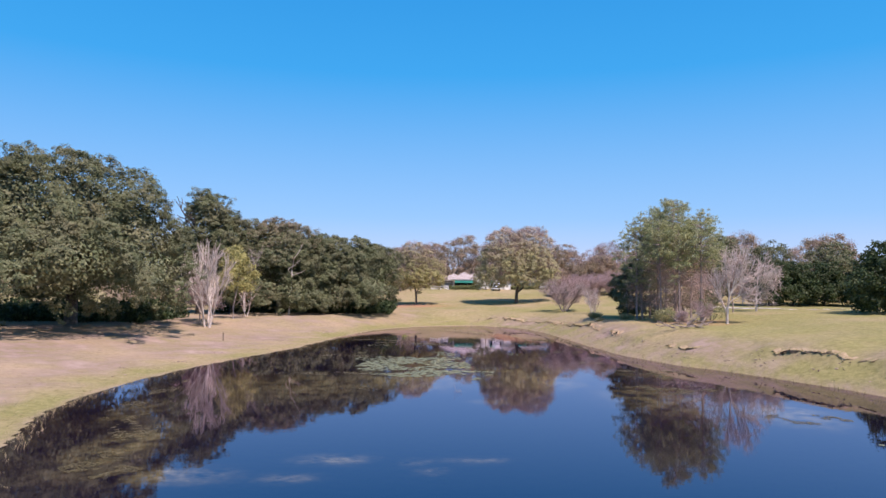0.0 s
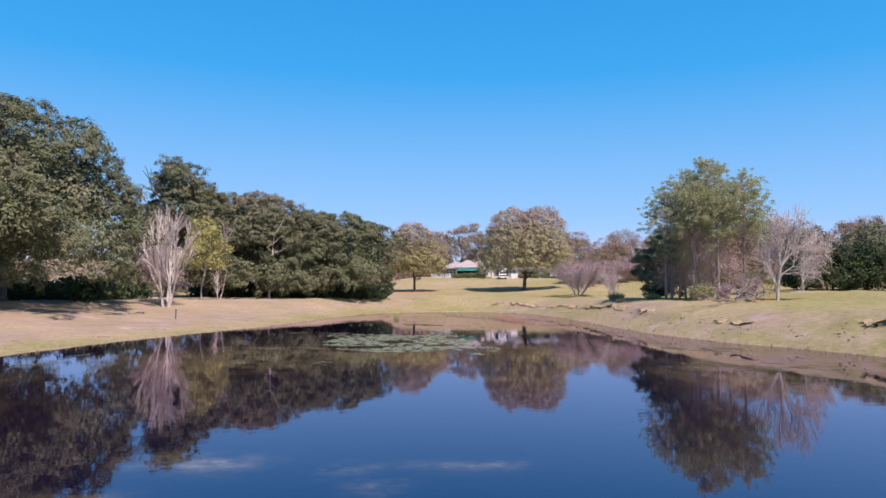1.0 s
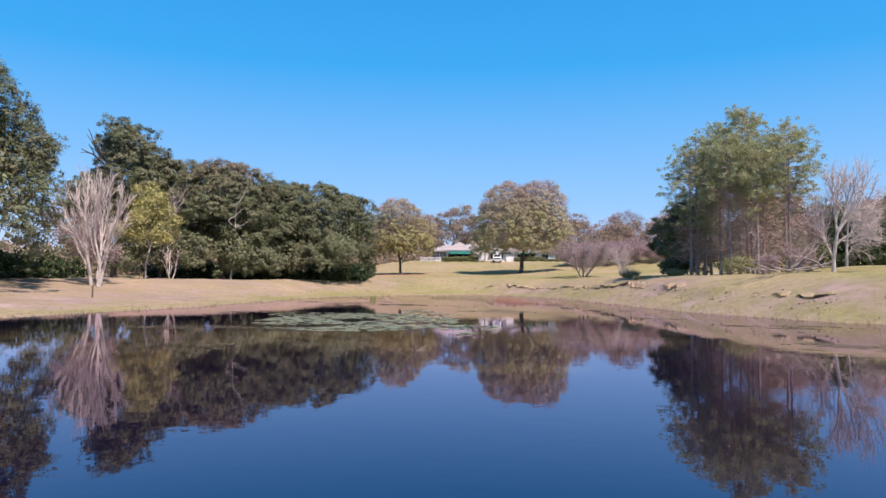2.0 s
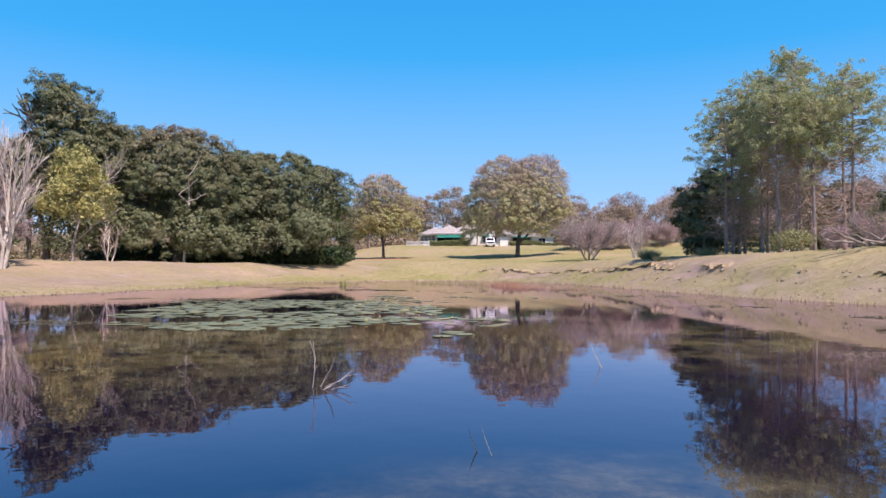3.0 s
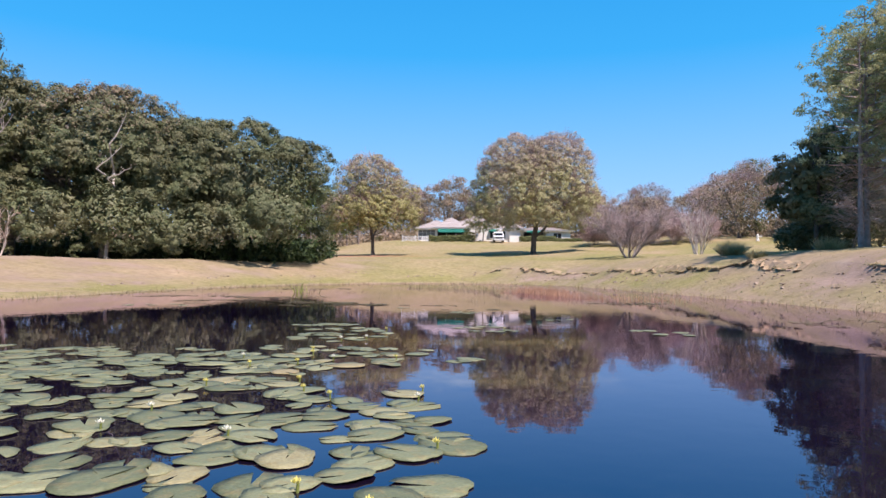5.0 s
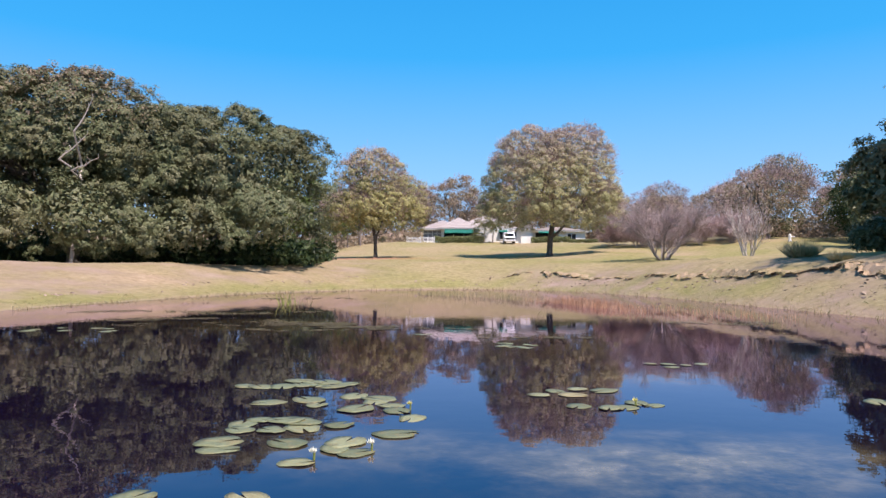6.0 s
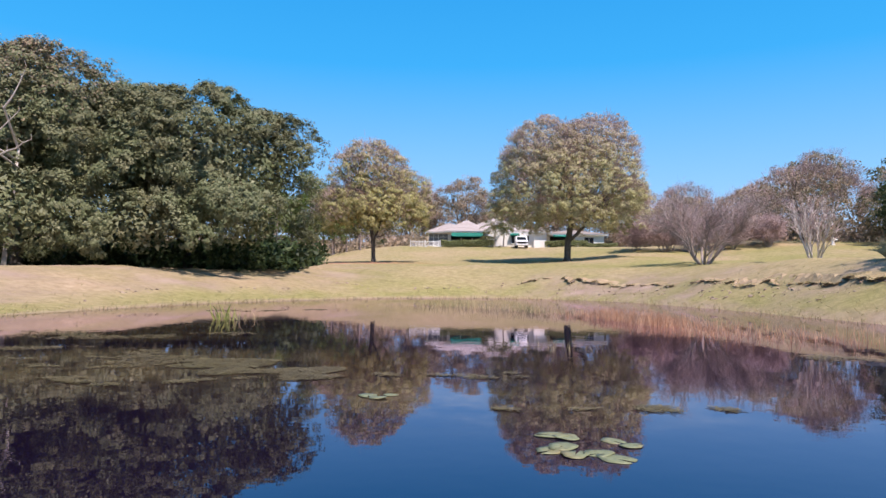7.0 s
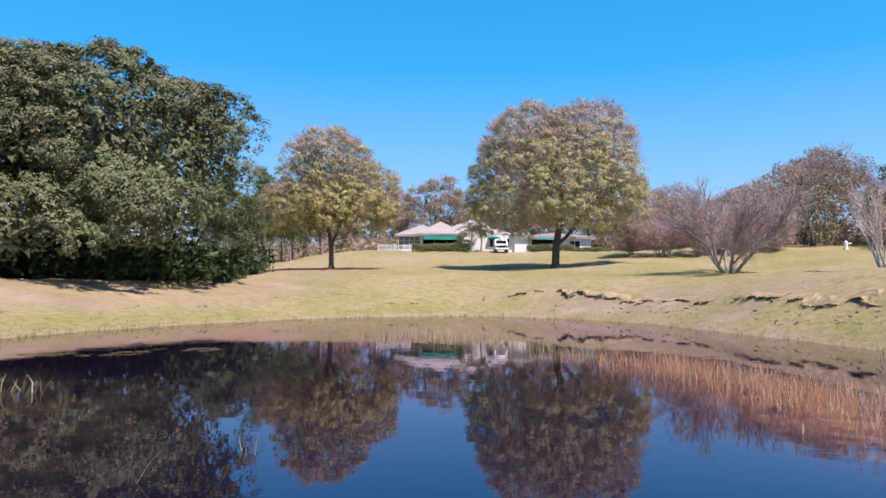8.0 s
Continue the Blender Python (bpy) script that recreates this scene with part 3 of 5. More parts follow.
# ---- trees ----
def broadleaf(name, at, label, blobs, mat, leaves, size, trunk_r, lump=(1.0, 2.2), count=90, inner=0.3, low=-0.7, seed=1, bark=OAK_BARK,
              trunks=1, aspect=0.62, twigs=0, twig_mat=None, lift=0.10, category="tree", group="", top=None, cap=0.15, spray=0.0, core=0.10, carve=-0.16, skirt=0.9, levels=3):
    """A tree with limbs and a crown of leaf clumps. blobs: ellipsoids of the crown, from the tree's foot."""
    rng = np.random.default_rng(seed)
    z = ground_z(*at)
    tree = thing(name, (at[0], at[1], z - 0.1), label, category, group)
    segs, tips = [], []
    for k in range(trunks):
        lean = rng.normal(size=3) * (0.05 if trunks == 1 else 0.35)
        foot = np.array((0, 0, 0.0)) if trunks == 1 else np.array((*rng.normal(size=2) * 0.5, 0))
        reach = max(b[2] for b in blobs)
        grow(rng, foot, (lean[0], lean[1], 1), reach * 0.62, trunk_r * (1 if trunks == 1 else 0.7), levels, (3, 0.62, 0.62, lift), segs, tips)
    # a flare at the foot
    segs.append((0, 0, -0.2, trunk_r * 1.5, 0, 0, 0.5, trunk_r))
    part("trunk", mesh_of("trunk", *tubes(segs, 6), bark, True), bark, tree)
    if spray:
        p, nrm, outer = spray_points(rng, blobs, count, *lump, leaves, inner, low, cap, spray, core=core, carve=carve, deep=0.7 if top and not group.startswith("live") else 1.0)
    else:
        p, nrm = crown_points(rng, blobs, count, *lump, leaves, inner, low, cap=0.7)
        outer = len(p)
    big = np.where(np.arange(len(p)) < outer, 1.0, 2.0)
    keep = p[:, 2] > (0.35 if not spray else skirt + 0.5 * np.sin(p[:, 0] * 1.3) + 0.4 * np.sin(p[:, 0] * 3.1 + p[:, 1]))
    big = big[keep]
    if top is None:
        part("crown", mesh_of("crown", *leaf_blades(rng, p[keep], nrm[keep], size, aspect, big), mat), mat, tree)
    else:
        # the upper outer crown has turned another colour
        p, nrm = p[keep], nrm[keep]
        hi = p[:, 2] + rng.normal(size=len(p)) * 2.6 > top[1]
        part("crown", mesh_of("crown", *leaf_blades(rng, p[~hi], nrm[~hi], size, aspect, big[~hi]), mat), mat, tree)
        part("crown_top", mesh_of("crown_top", *leaf_blades(rng, p[hi], nrm[hi], size, aspect, big[hi]), top[0]), top[0], tree, top[2])
    if twigs:
        q, way = crown_points(rng, blobs, count, *lump, twigs, 0.1, -0.2)
        way = unit(unit(q - np.array((0, 0, blobs[0][2] * 0.6))) + 0.35 * way)
        part("twig_crown", mesh_of("twig_crown", *slivers(rng, q, way, 0.5, 0.03), twig_mat), twig_mat, tree, "fine bare twig ends")
    return tree


def bare_tree(name, at, label, height_m, trunk_r, stems, bark, twig_mat, spec=(3, 0.55, 0.66, 0.12), levels=4, twig=0.7, per_tip=5, seed=1, splay=0.3, width=0.03, group="", category="tree", wide=1.0):
    """A leafless tree: stems that fork down to fine twigs."""
    rng = np.random.default_rng(seed)
    tree = thing(name, (at[0], at[1], ground_z(*at) - 0.08), label, category, group)
    segs, tips = [], []
    for k in range(stems):
        a = 6.283 * (k + rng.uniform(0, 0.7)) / stems
        d = (math.cos(a) * splay, math.sin(a) * splay, 1) if stems > 1 else (0.04, 0.02, 1)
        grow(rng, (0.12 * math.cos(a) * (stems > 1), 0.12 * math.sin(a) * (stems > 1), 0), d, 1.0, trunk_r / (1 if stems == 1 else 1.6), levels, spec, segs, tips)
    s = np.array(segs)
    grown = np.array(tips)
    k = (height_m - 0.3) / max(grown[:, 2].max(), 0.1)
    s[:, [0, 1, 2, 4, 5, 6]] *= k
    grown[:, :3] *= k
    s[:, [0, 1, 4, 5]] *= wide
    grown[:, :2] *= wide
    part("trunk", mesh_of("trunk", *tubes(s, 5), bark, True), bark, tree)
    p = np.repeat(grown[:, :3], per_tip, 0)
    d = unit(np.repeat(grown[:, 3:], per_tip, 0) + 0.55 * rng.normal(size=(len(p), 3)))
    mid = s[rng.choice(len(s), len(p), p=None)]
    q = mid[:, :3] + (mid[:, 4:7] - mid[:, :3]) * rng.random((len(p), 1))
    fine = mid[:, 3] < trunk_r * 0.25
    d2 = unit((mid[:, 4:7] - mid[:, :3]) + 0.3 * k * rng.normal(size=(len(p), 3)))
    p, d = np.concatenate([p, q[fine]]), np.concatenate([d, d2[fine]])
    part("twig_crown", mesh_of("twig_crown", *slivers(rng, p, d, twig, width), twig_mat), twig_mat, tree)
    return tree


def pine(at, label, h, seed, clear=0.35, reach=3.0, mat=PINE_LEAF, tufts=1750, group="pine grove", trunk_r=0.16, needle=0.32):
    """A pine: a tall straight trunk, limbs in rough whorls, tufts of needles on their ends."""
    rng = np.random.default_rng(seed)
    tree = thing("pine_tree", (at[0], at[1], ground_z(*at) - 0.1), label, "pine tree", group)
    lean = rng.normal(size=2) * 0.02
    segs = []
    for k in range(8):
        z0, z1 = h * k / 8, h * (k + 1) / 8
        segs.append((lean[0] * z0, lean[1] * z0, z0, trunk_r * (1.05 - 0.9 * k / 8), lean[0] * z1, lean[1] * z1, z1, trunk_r * (1.05 - 0.9 * (k + 1) / 8)))
    part("trunk", mesh_of("trunk", *tubes(segs, 8), PINE_BARK, True), PINE_BARK, tree)
    limbs, pts, ways = [], [], []
    n_limb = int(26 + h)
    for k in range(n_limb):
        f = clear + (0.98 - clear) * (k / n_limb) ** 0.85
        z = h * f
        length = reach * (0.35 + 0.65 * math.sin(math.pi * min(1, 0.30 + 0.66 * (f - clear) / (1 - clear)))) * rng.uniform(0.6, 1.15)
        a = rng.uniform(0, 6.283)
        out = np.array((math.cos(a), math.sin(a), rng.uniform(-0.05, 0.4)))
        p = np.array((lean[0] * z, lean[1] * z, z))
        for j in range(3):
            q = p + out * length / 3
            limbs.append((*p, 0.055 * (1 - 0.28 * j), *q, 0.055 * (0.72 - 0.28 * j)))
            if j > 0:
                n = max(2, int(tufts / n_limb / 11))
                tuft = q + rng.normal(size=(n, 3)) * np.array((0.55, 0.55, 0.32)) * (0.45 + length / 4.5)
                pts.append(tuft)
            p = q
            out = unit(out + 0.25 * rng.normal(size=3) + np.array((0, 0, 0.08)))
    part("branchwork", mesh_of("branchwork", *tubes(limbs, 4), PINE_BARK, True), PINE_BARK, tree)
    # dead lower boughs
    n = int(90 * clear / 0.4) * (8 if tufts > 1000 else 1)
    a, z = rng.uniform(0, 6.283, n), h * rng.uniform(0.12, clear + 0.12, n)
    out = rng.uniform(0, 1.6, n)
    low_p = np.stack([np.cos(a) * out + lean[0] * z, np.sin(a) * out + lean[1] * z, z], 1)
    low_d = unit(np.stack([np.cos(a), np.sin(a), rng.normal(size=n) * 0.5], 1))
    dead = part("dead_twig_haze", mesh_of("dead_twig_haze", *slivers(rng, low_p, low_d, 1.0, 0.03), TWIG_BROWN), TWIG_BROWN, tree, "dead brown lower twigs")
    tagged(dead, "dead brown lower twigs", kind="stuff")
    # every tuft is a brush of needles round its twig's end
    pts = np.concatenate(pts)
    p = np.repeat(pts, 34, 0)
    u = unit(rng.normal(size=p.shape) + np.array((0, 0, 0.45)))
    p = p + u * needle * rng.uniform(0.25, 1.1, (len(p), 1)) * np.array((1.15, 1.15, 0.8))
    part("crown", mesh_of("crown", *leaf_blades(rng, p, unit(u + 0.5 * rng.normal(size=p.shape)), needle * 0.75, 0.26), mat), mat, tree)
    return tree


def shrub(name, at, label, blobs, mat, leaves, size, seed, category="shrub", lump=(0.3, 0.7), count=40, group=""):
    rng = np.random.default_rng(seed)
    bush = thing(name, (at[0], at[1], ground_z(*at) - 0.05), label, category, group)
    segs, tips = [], []
    for k in range(4):
        grow(rng, (0, 0, 0), (*rng.normal(size=2) * 0.5, 1), max(b[2] for b in blobs) * 0.5, 0.035, 1, (3, 0.6, 0.7, 0.1), segs, tips)
    part("stemwork", mesh_of("stemwork", *tubes(segs, 4), OAK_BARK, True), OAK_BARK, bush)
    p, nrm = crown_points(rng, blobs, count, *lump, leaves, 0.3, -0.9)
    keep = p[:, 2] > 0.02
    part("foliage", mesh_of("foliage", *leaf_blades(rng, p[keep], nrm[keep], size, 0.5), mat), mat, bush)
    return bush


OAKS = "live oaks beside the pond"
broadleaf("live_oak_tree", (-42.5, 78), "huge spreading live oak with dense olive-green crown", [(-2.2, 0, 8.4, 14.3, 14.0, 11.6), (-8, -4, 9.6, 9, 9, 8.8), (5.4, -1, 8.6, 7.2, 8, 6.0), (5, -12.5, 5.8, 8, 6, 4.2), (9.5, -4, 5, 6, 6.5, 4.2), (-9, -13, 5.8, 9, 6, 4.6), (-2, -14.5, 6.0, 7, 5, 4.0)],
          OAK_LEAF, 280000, 0.22, 0.75, (0.9, 2.2), 480, 0.3, -0.8, 11, group=OAKS, spray=0.50, core=0.20, skirt=1.3)
broadleaf("live_oak_tree", (-40, 111), "tall round dark green oak rising behind the others", [(1.4, 0, 15.2, 3.6, 3.6, 5.0), (4.7, -1, 11.8, 2.6, 2.8, 3.0), (-2, 0, 8, 5, 5, 6)], OAK_LEAF, 56000, 0.22, 0.4, (0.8, 1.6), 120, 0.3, -0.9, 12, group=OAKS, spray=0.5, core=0.18)
broadleaf("live_oak_tree", (-36.5, 117), "dense olive-green oak in a grove beside the pond", [(0, 0, 9.2, 6, 6, 7.9), (1, -6, 4, 4.5, 4, 3.5)], OAK_LEAF, 60000, 0.22, 0.35, (0.8, 1.7), 110, 0.3, -0.8, 13, group=OAKS, spray=0.5, core=0.18)
broadleaf("live_oak_tree", (-28.5, 118), "dense oak with a brownish pink crown top", [(0, 0, 8.3, 8.2, 8, 7.7), (-1, -8, 3.0, 4.5, 4, 3.5), (4.5, -8.5, 2.8, 3.6, 3.4, 3.3), (0.5, 0, 9.9, 6.5, 5, 4.3)], OAK_LEAF, 105000, 0.21, 0.5, (0.8, 1.9), 180, 0.3, -0.75, 14,
          group=OAKS, top=(OAK_BROWN, 14.8, "brownish pink upper leaves"), spray=0.46, core=0.16, skirt=0.5)
broadleaf("live_oak_tree", (-17.5, 121), "broad dense oak with foliage down to the ground", [(0, 0, 6.3, 10.0, 9, 7.1), (-5, -7, 2.9, 5, 4, 3.4), (5.2, -4, 3.4, 4.6, 4.8, 3.9), (0, -7.5, 2.3, 4.4, 3, 2.7), (7.0, 0, 7.6, 2.4, 3, 2.9), (-4.6, 0, 9.0, 5.4, 5, 5.0)], OAK_LEAF, 200000, 0.18, 0.5, (0.8, 1.9), 260, 0.3, -0.7, 15, group=OAKS, spray=0.42, core=0.14, skirt=0.35)
broadleaf("yellow_tree", (-29.9, 97.7), "slender tree with yellow-green leaves and pale trunk", [(0, 0, 5.8, 3.2, 3.0, 3.6), (0.2, 0, 8.2, 1.9, 1.9, 2.4)], YELLOW_LEAF, 9500, 0.27, 0.11, (0.5, 1.0), 80, 0.35, -0.6, 16, bark=GREY_BARK)
bare_tree("bare_tree", (-30.0, 87.5), "leafless multi-stemmed tree with pale trunks", 12.0, 0.24, 5, PALE_BARK, TWIG_PALE, (3, 0.42, 0.70, 0.14), 3, 0.8, 2, 21, 0.26, 0.012, wide=0.70)
bare_tree("bare_tree", (-32.0, 90.2), "small leafless tree with drooping grey twigs", 7.0, 0.10, 1, GREY_BARK, TWIG_PINK, (3, 0.8, 0.66, 0.0), 4, 0.7, 4, 22, 0.2, 0.03)
bare_tree("leaning_tree", (-30.4, 105.5), "pale forked trunks leaning out of the grove", 4.6, 0.13, 3, PALE_BARK, TWIG_BROWN, (2, 0.4, 0.72, 0.15), 2, 0.6, 3, 23, 0.3)


def dead_limbs(at, label, limbs, seed):
    """A dead pale tree whose bare limbs lean out of the crowns round it. limbs: reach sideways and height of each fork and tip."""
    rng = np.random.default_rng(seed)
    tree = thing("dead_tree", (at[0], at[1], ground_z(*at) - 0.1), label, "tree")
    part("trunk", mesh_of("trunk", *tubes([(0, 0, 0, 0.16, 0.25, 0.2, 3.2, 0.13), (0.25, 0.2, 3.2, 0.13, 0.35, 0.4, 6.4, 0.10), (0.35, 0.4, 6.4, 0.10, 0.2, 0.8, 7.6, 0.08)], 8), PALE_BARK, True), PALE_BARK, tree)
    for start, (x0, z0, x1, z1) in zip(((0.2, 0.8, 7.5), (0.1, 0.6, 6.9), (0.4, 0.5, 6.3)), limbs):
        segs = [(*start, 0.08, x0, -2.4, z0, 0.06)]
        p, way = np.array((x0, -2.4, z0)), np.array((x1 - x0, -0.5, z1 - z0)) / 4
        for k in range(4):
            q = p + way + 0.09 * rng.normal(size=3)
            segs.append((*p, 0.06 - 0.011 * k, *q, 0.049 - 0.011 * k))
            twig = q + np.array((0.18 * rng.normal() + 0.1, -0.1, 0.22 + 0.2 * rng.random()))
            segs.append((*q, 0.018, *twig, 0.006))
            p = q
        part("limb", mesh_of("limb", *tubes(segs, 6), PALE_BARK, True), PALE_BARK, tree, "bare broken limb")


dead_limbs((-25.2, 111.6), "dead tree with pale bare limbs among the oaks", [(1.3, 9.4, 2.7, 11.9), (0.3, 7.4, 2.3, 9.4), (1.2, 6.6, 3.4, 7.9)], 24)


broadleaf("maple_tree", (-5.75, 142.2), "rounded tree with thinning yellow-brown autumn leaves", [(0, 0, 5.2, 5.9, 5.4, 3.5), (-0.6, 0, 8.8, 4.1, 3.8, 4.2), (2.6, 0.5, 6.6, 3.7, 3.4, 3.4), (-3.0, -1, 5.2, 3.2, 3, 2.8)], MAPLE_LEAF, 56000, 0.17, 0.26, (0.6, 1.2), 170, 0.35, -0.6, 31,
          twigs=15000, twig_mat=TWIG_PINK, top=(TOP_PINK, 10.6, "pinkish brown upper leaves"), group="lawn trees", spray=0.40, core=0.14, carve=-0.75)
broadleaf("oak_tree", (15.5, 146.2), "wide domed tree with olive leaves and pinkish twig ends", [(0, 0, 7.8, 8.4, 7.5, 6.4), (-2.4, 0, 11.2, 4.9, 5.0, 4.9), (3.2, 0, 11.5, 4.7, 5.0, 5.0), (-4.4, 0, 5.4, 4.6, 5.0, 3.4), (5.6, 0, 5.8, 3.9, 4, 3.9), (0, -2.5, 4.8, 4.5, 4, 2.6)], T2_LEAF, 120000, 0.17, 0.42, (0.6, 1.3), 300, 0.35, -0.55, 32,
          twigs=34000, twig_mat=TWIG_PINK, top=(TOP_PINK, 12.4, "pinkish brown upper leaves"), group="lawn trees", spray=0.42, core=0.14, carve=-0.75)

bare_tree("bare_tree", (21.9, 122.0), "leafless low spreading tree with pinkish grey twigs", 6.6, 0.20, 6, GREY_BARK, TWIG_PINK, (3, 0.46, 0.74, 0.10), 4, 0.8, 2, 41, 0.62, 0.009, wide=1.3)
bare_tree("bare_tree", (24.8, 111.7), "leafless vase-shaped tree with many pale stems", 4.7, 0.12, 7, PALE_BARK, TWIG_PINK, (2, 0.35, 0.72, 0.15), 3, 0.45, 2, 42, 0.38, 0.022)
bare_tree("bare_tree", (34.3, 80.9), "leafless tree with pale trunk and pinkish twigs", 9.8, 0.19, 1, PALE_BARK, TWIG_PALE, (3, 0.62, 0.78, 0.10), 4, 0.6, 4, 43, 0.3, 0.016, wide=0.62)
bare_tree("bare_tree", (45.7, 98.8), "leafless tree with level branches beside cedars", 9.5, 0.16, 1, PALE_BARK, TWIG_PALE, (3, 0.8, 0.72, 0.02), 4, 0.6, 3, 44, 0.3, 0.016, wide=0.7)
bare_tree("bare_tree", (42.5, 99.2), "leafless thin tree with pinkish twigs", 8.3, 0.12, 1, GREY_BARK, TWIG_PINK, (3, 0.6, 0.74, 0.1), 4, 0.6, 2, 45, 0.3, 0.020)
for k, (x, y, h) in enumerate([(50, 132, 6.5), (57, 130, 6.0)]):
    bare_tree("bare_tree", (x, y), "small leafless ornamental tree with pale trunk", h, 0.10, 1, PALE_BARK, TWIG_PINK, (3, 0.6, 0.72, 0.08), 4, 0.6, 3, 46 + k, 0.3, 0.03)

bare_tree("sapling", (27.9, 95.2), "thin leafless sapling before the pines", 2.3, 0.035, 1, GREY_BARK, TWIG_PINK, (2, 0.5, 0.72, 0.1), 3, 0.4, 2, 49, 0.3, 0.02)
PINES = [(29.2, 87.0, 15.6), (27.6, 92.6, 14.6), (28.6, 93.6, 16.6), (30.3, 92.0, 17.8), (31.6, 89.0, 18.4), (33.2, 91.5, 18.6), (32.4, 95.5, 17.0), (35.0, 88.5, 16.2), (30.6, 97.0, 16.2), (35.4, 94.0, 15.6), (33.6, 85.2, 15.0), (31.0, 85.5, 14.0), (32.0, 99.0, 15.0), (34.8, 98.0, 15.5)]
for k, (x, y, h) in enumerate(PINES):
    pine((x - 0.8, y), "tall pine with bare lower trunk in a grove", h - 2.4, 60 + k, 0.30 if k in (1, 2) else 0.50, 3.0 if k in (1, 2, 7) else 2.6)
shrub("shrub", (28.3, 85.0), "pale green rounded shrub at the pines' foot", [(0, 0, 0.9, 1.3, 1.2, 0.9)], SHRUB_LEAF, 2600, 0.16, 81)
shrub("shrub", (33.0, 82.5), "brownish twiggy shrub under the pines", [(0, 0, 1.5, 2.0, 1.8, 1.4)], SHRUB_LEAF, 2200, 0.16, 82)
broadleaf("small_oak_tree", (26.7, 97.2), "low dark oak with drooping leaves beside the pines", [(0, 0, 4.0, 2.5, 2.4, 2.9), (-0.6, 0, 2.6, 2.0, 1.8, 1.6), (0.8, 0, 5.6, 1.8, 1.8, 1.9)], OAK_LEAF, 16000, 0.22, 0.14, (0.5, 1.1), 60, 0.3, -0.8, 85, spray=0.40, core=0.1, skirt=0.8, levels=2)
for k, (x, y, r, h) in enumerate([(30.5, 102.5, 2.4, 3.0), (34.5, 103.0, 2.8, 3.6), (38.5, 101.0, 2.4, 3.0), (28.0, 101.5, 1.8, 2.2)]):
    shrub("shrub", (x, y), "dull green brown shrub behind the pine trunks", [(0, 0, h * 0.5, r, r * 0.8, h * 0.5), (r * 0.4, 0, h * 0.7, r * 0.6, r * 0.6, h * 0.4)], OAK_LEAF, 5200, 0.24, 86 + k)
bare_tree("brush", (31.5, 81.0), "pinkish leafless brush under the pines", 2.8, 0.03, 8, GREY_BARK, TWIG_PINK, (3, 0.6, 0.7, 0.05), 2, 0.6, 6, 83, 0.6, 0.016, category="shrub", wide=0.6)
bare_tree("brush", (28.8, 80.5), "pinkish leafless brush beside the branch pile", 1.9, 0.025, 8, GREY_BARK, TWIG_PINK, (3, 0.6, 0.7, 0.05), 2, 0.5, 6, 84, 0.6, 0.016, category="shrub", wide=0.6)


def tussock(at, label, h, r, blades, mat, seed, name="grass_tussock"):
    """An arching clump of long grass."""
    rng = np.random.default_rng(seed)
    a = rng.uniform(0, 6.283, blades)
    lean = rng.uniform(0.05, 1.5, blades)
    p = np.stack([np.cos(a) * r * 0.35 * rng.random(blades), np.sin(a) * r * 0.35 * rng.random(blades), np.zeros(blades)], 1)
    d = unit(np.stack([np.cos(a) * lean, np.sin(a) * lean, np.ones(blades)], 1))
    ob = new(name, mesh_of(name, *slivers(rng, p, d, h, 0.035), mat))
    ob.matrix_world = pose(at[0], at[1], ground_z(*at) - 0.03)
    return tagged(ob, label, "grass")


tussock((22.7, 100.2), "arching green-grey grass tussock on the bank", 0.95, 2.0, 1500, GRASS, 91)
tussock((22.5, 96.0), "pale grass tussock on the bank", 0.55, 1.4, 500, GRASS, 92)
tussock((25.5, 93.5), "pale green grass tussock near the pines", 0.85, 1.8, 800, GRASS, 93)

for k, (x, y, h, r) in enumerate([(58.5, 89, 9.3, 5.4), (64, 96, 9.8, 5.5), (67, 131, 8.6, 4.6), (73.5, 132, 9.0, 4.8), (61, 128, 9.8, 4.4), (80, 128, 10, 5)]):
    broadleaf("cedar_tree", (x, y), "dark green bushy cedar with branches to the ground", [(0, 0, h * 0.36, r, r, h * 0.38), (0, 0, h * 0.66, r * 0.66, r * 0.66, h * 0.34)], DARK_LEAF, 12000, 0.40, 0.2, (0.7, 1.4), 90, 0.3, -0.9, 100 + k, group="cedar row")

# the wood edge round the lawn
WOODS = [(50.8, 163, 12.4, 7.5, OAK_BROWN), (60, 152, 11.0, 5, DARK_LEAF), (63, 160, 13.5, 6, OAK_LEAF), (70, 150, 12.5, 6, OAK_LEAF), (55, 140, 11.5, 5.0, OAK_LEAF), (80, 143, 12.5, 6.5, OAK_LEAF), (92, 137, 13, 7, DARK_LEAF),
         (57, 176, 14, 7, OAK_LEAF), (72, 172, 14, 8, FAR_LEAF), (88, 160, 14, 8, FAR_LEAF), (105, 148, 14, 8, OAK_LEAF), (42, 190, 8.5, 6, FAR_LEAF), (33, 205, 13.5, 8, FAR_LEAF), (47, 206, 13, 8, OAK_BROWN), (60, 202, 13, 8, FAR_LEAF),
         (22, 214, 13, 8, FAR_LEAF), (2.5, 216, 17.0, 9.0, FAR_LEAF), (-7, 220, 15, 8, FAR_LEAF), (12, 224, 13, 7, FAR_LEAF), (-17, 212, 14, 7, FAR_LEAF), (-28, 200, 14, 8, OAK_LEAF), (-38, 190, 15, 8, OAK_LEAF),
         (-52, 128, 14, 8, OAK_LEAF), (-50, 145, 15, 8, OAK_LEAF), (-62, 105, 15, 9, OAK_LEAF), (-40, 140, 14, 7, OAK_LEAF), (-30, 140, 12, 6, OAK_LEAF)]
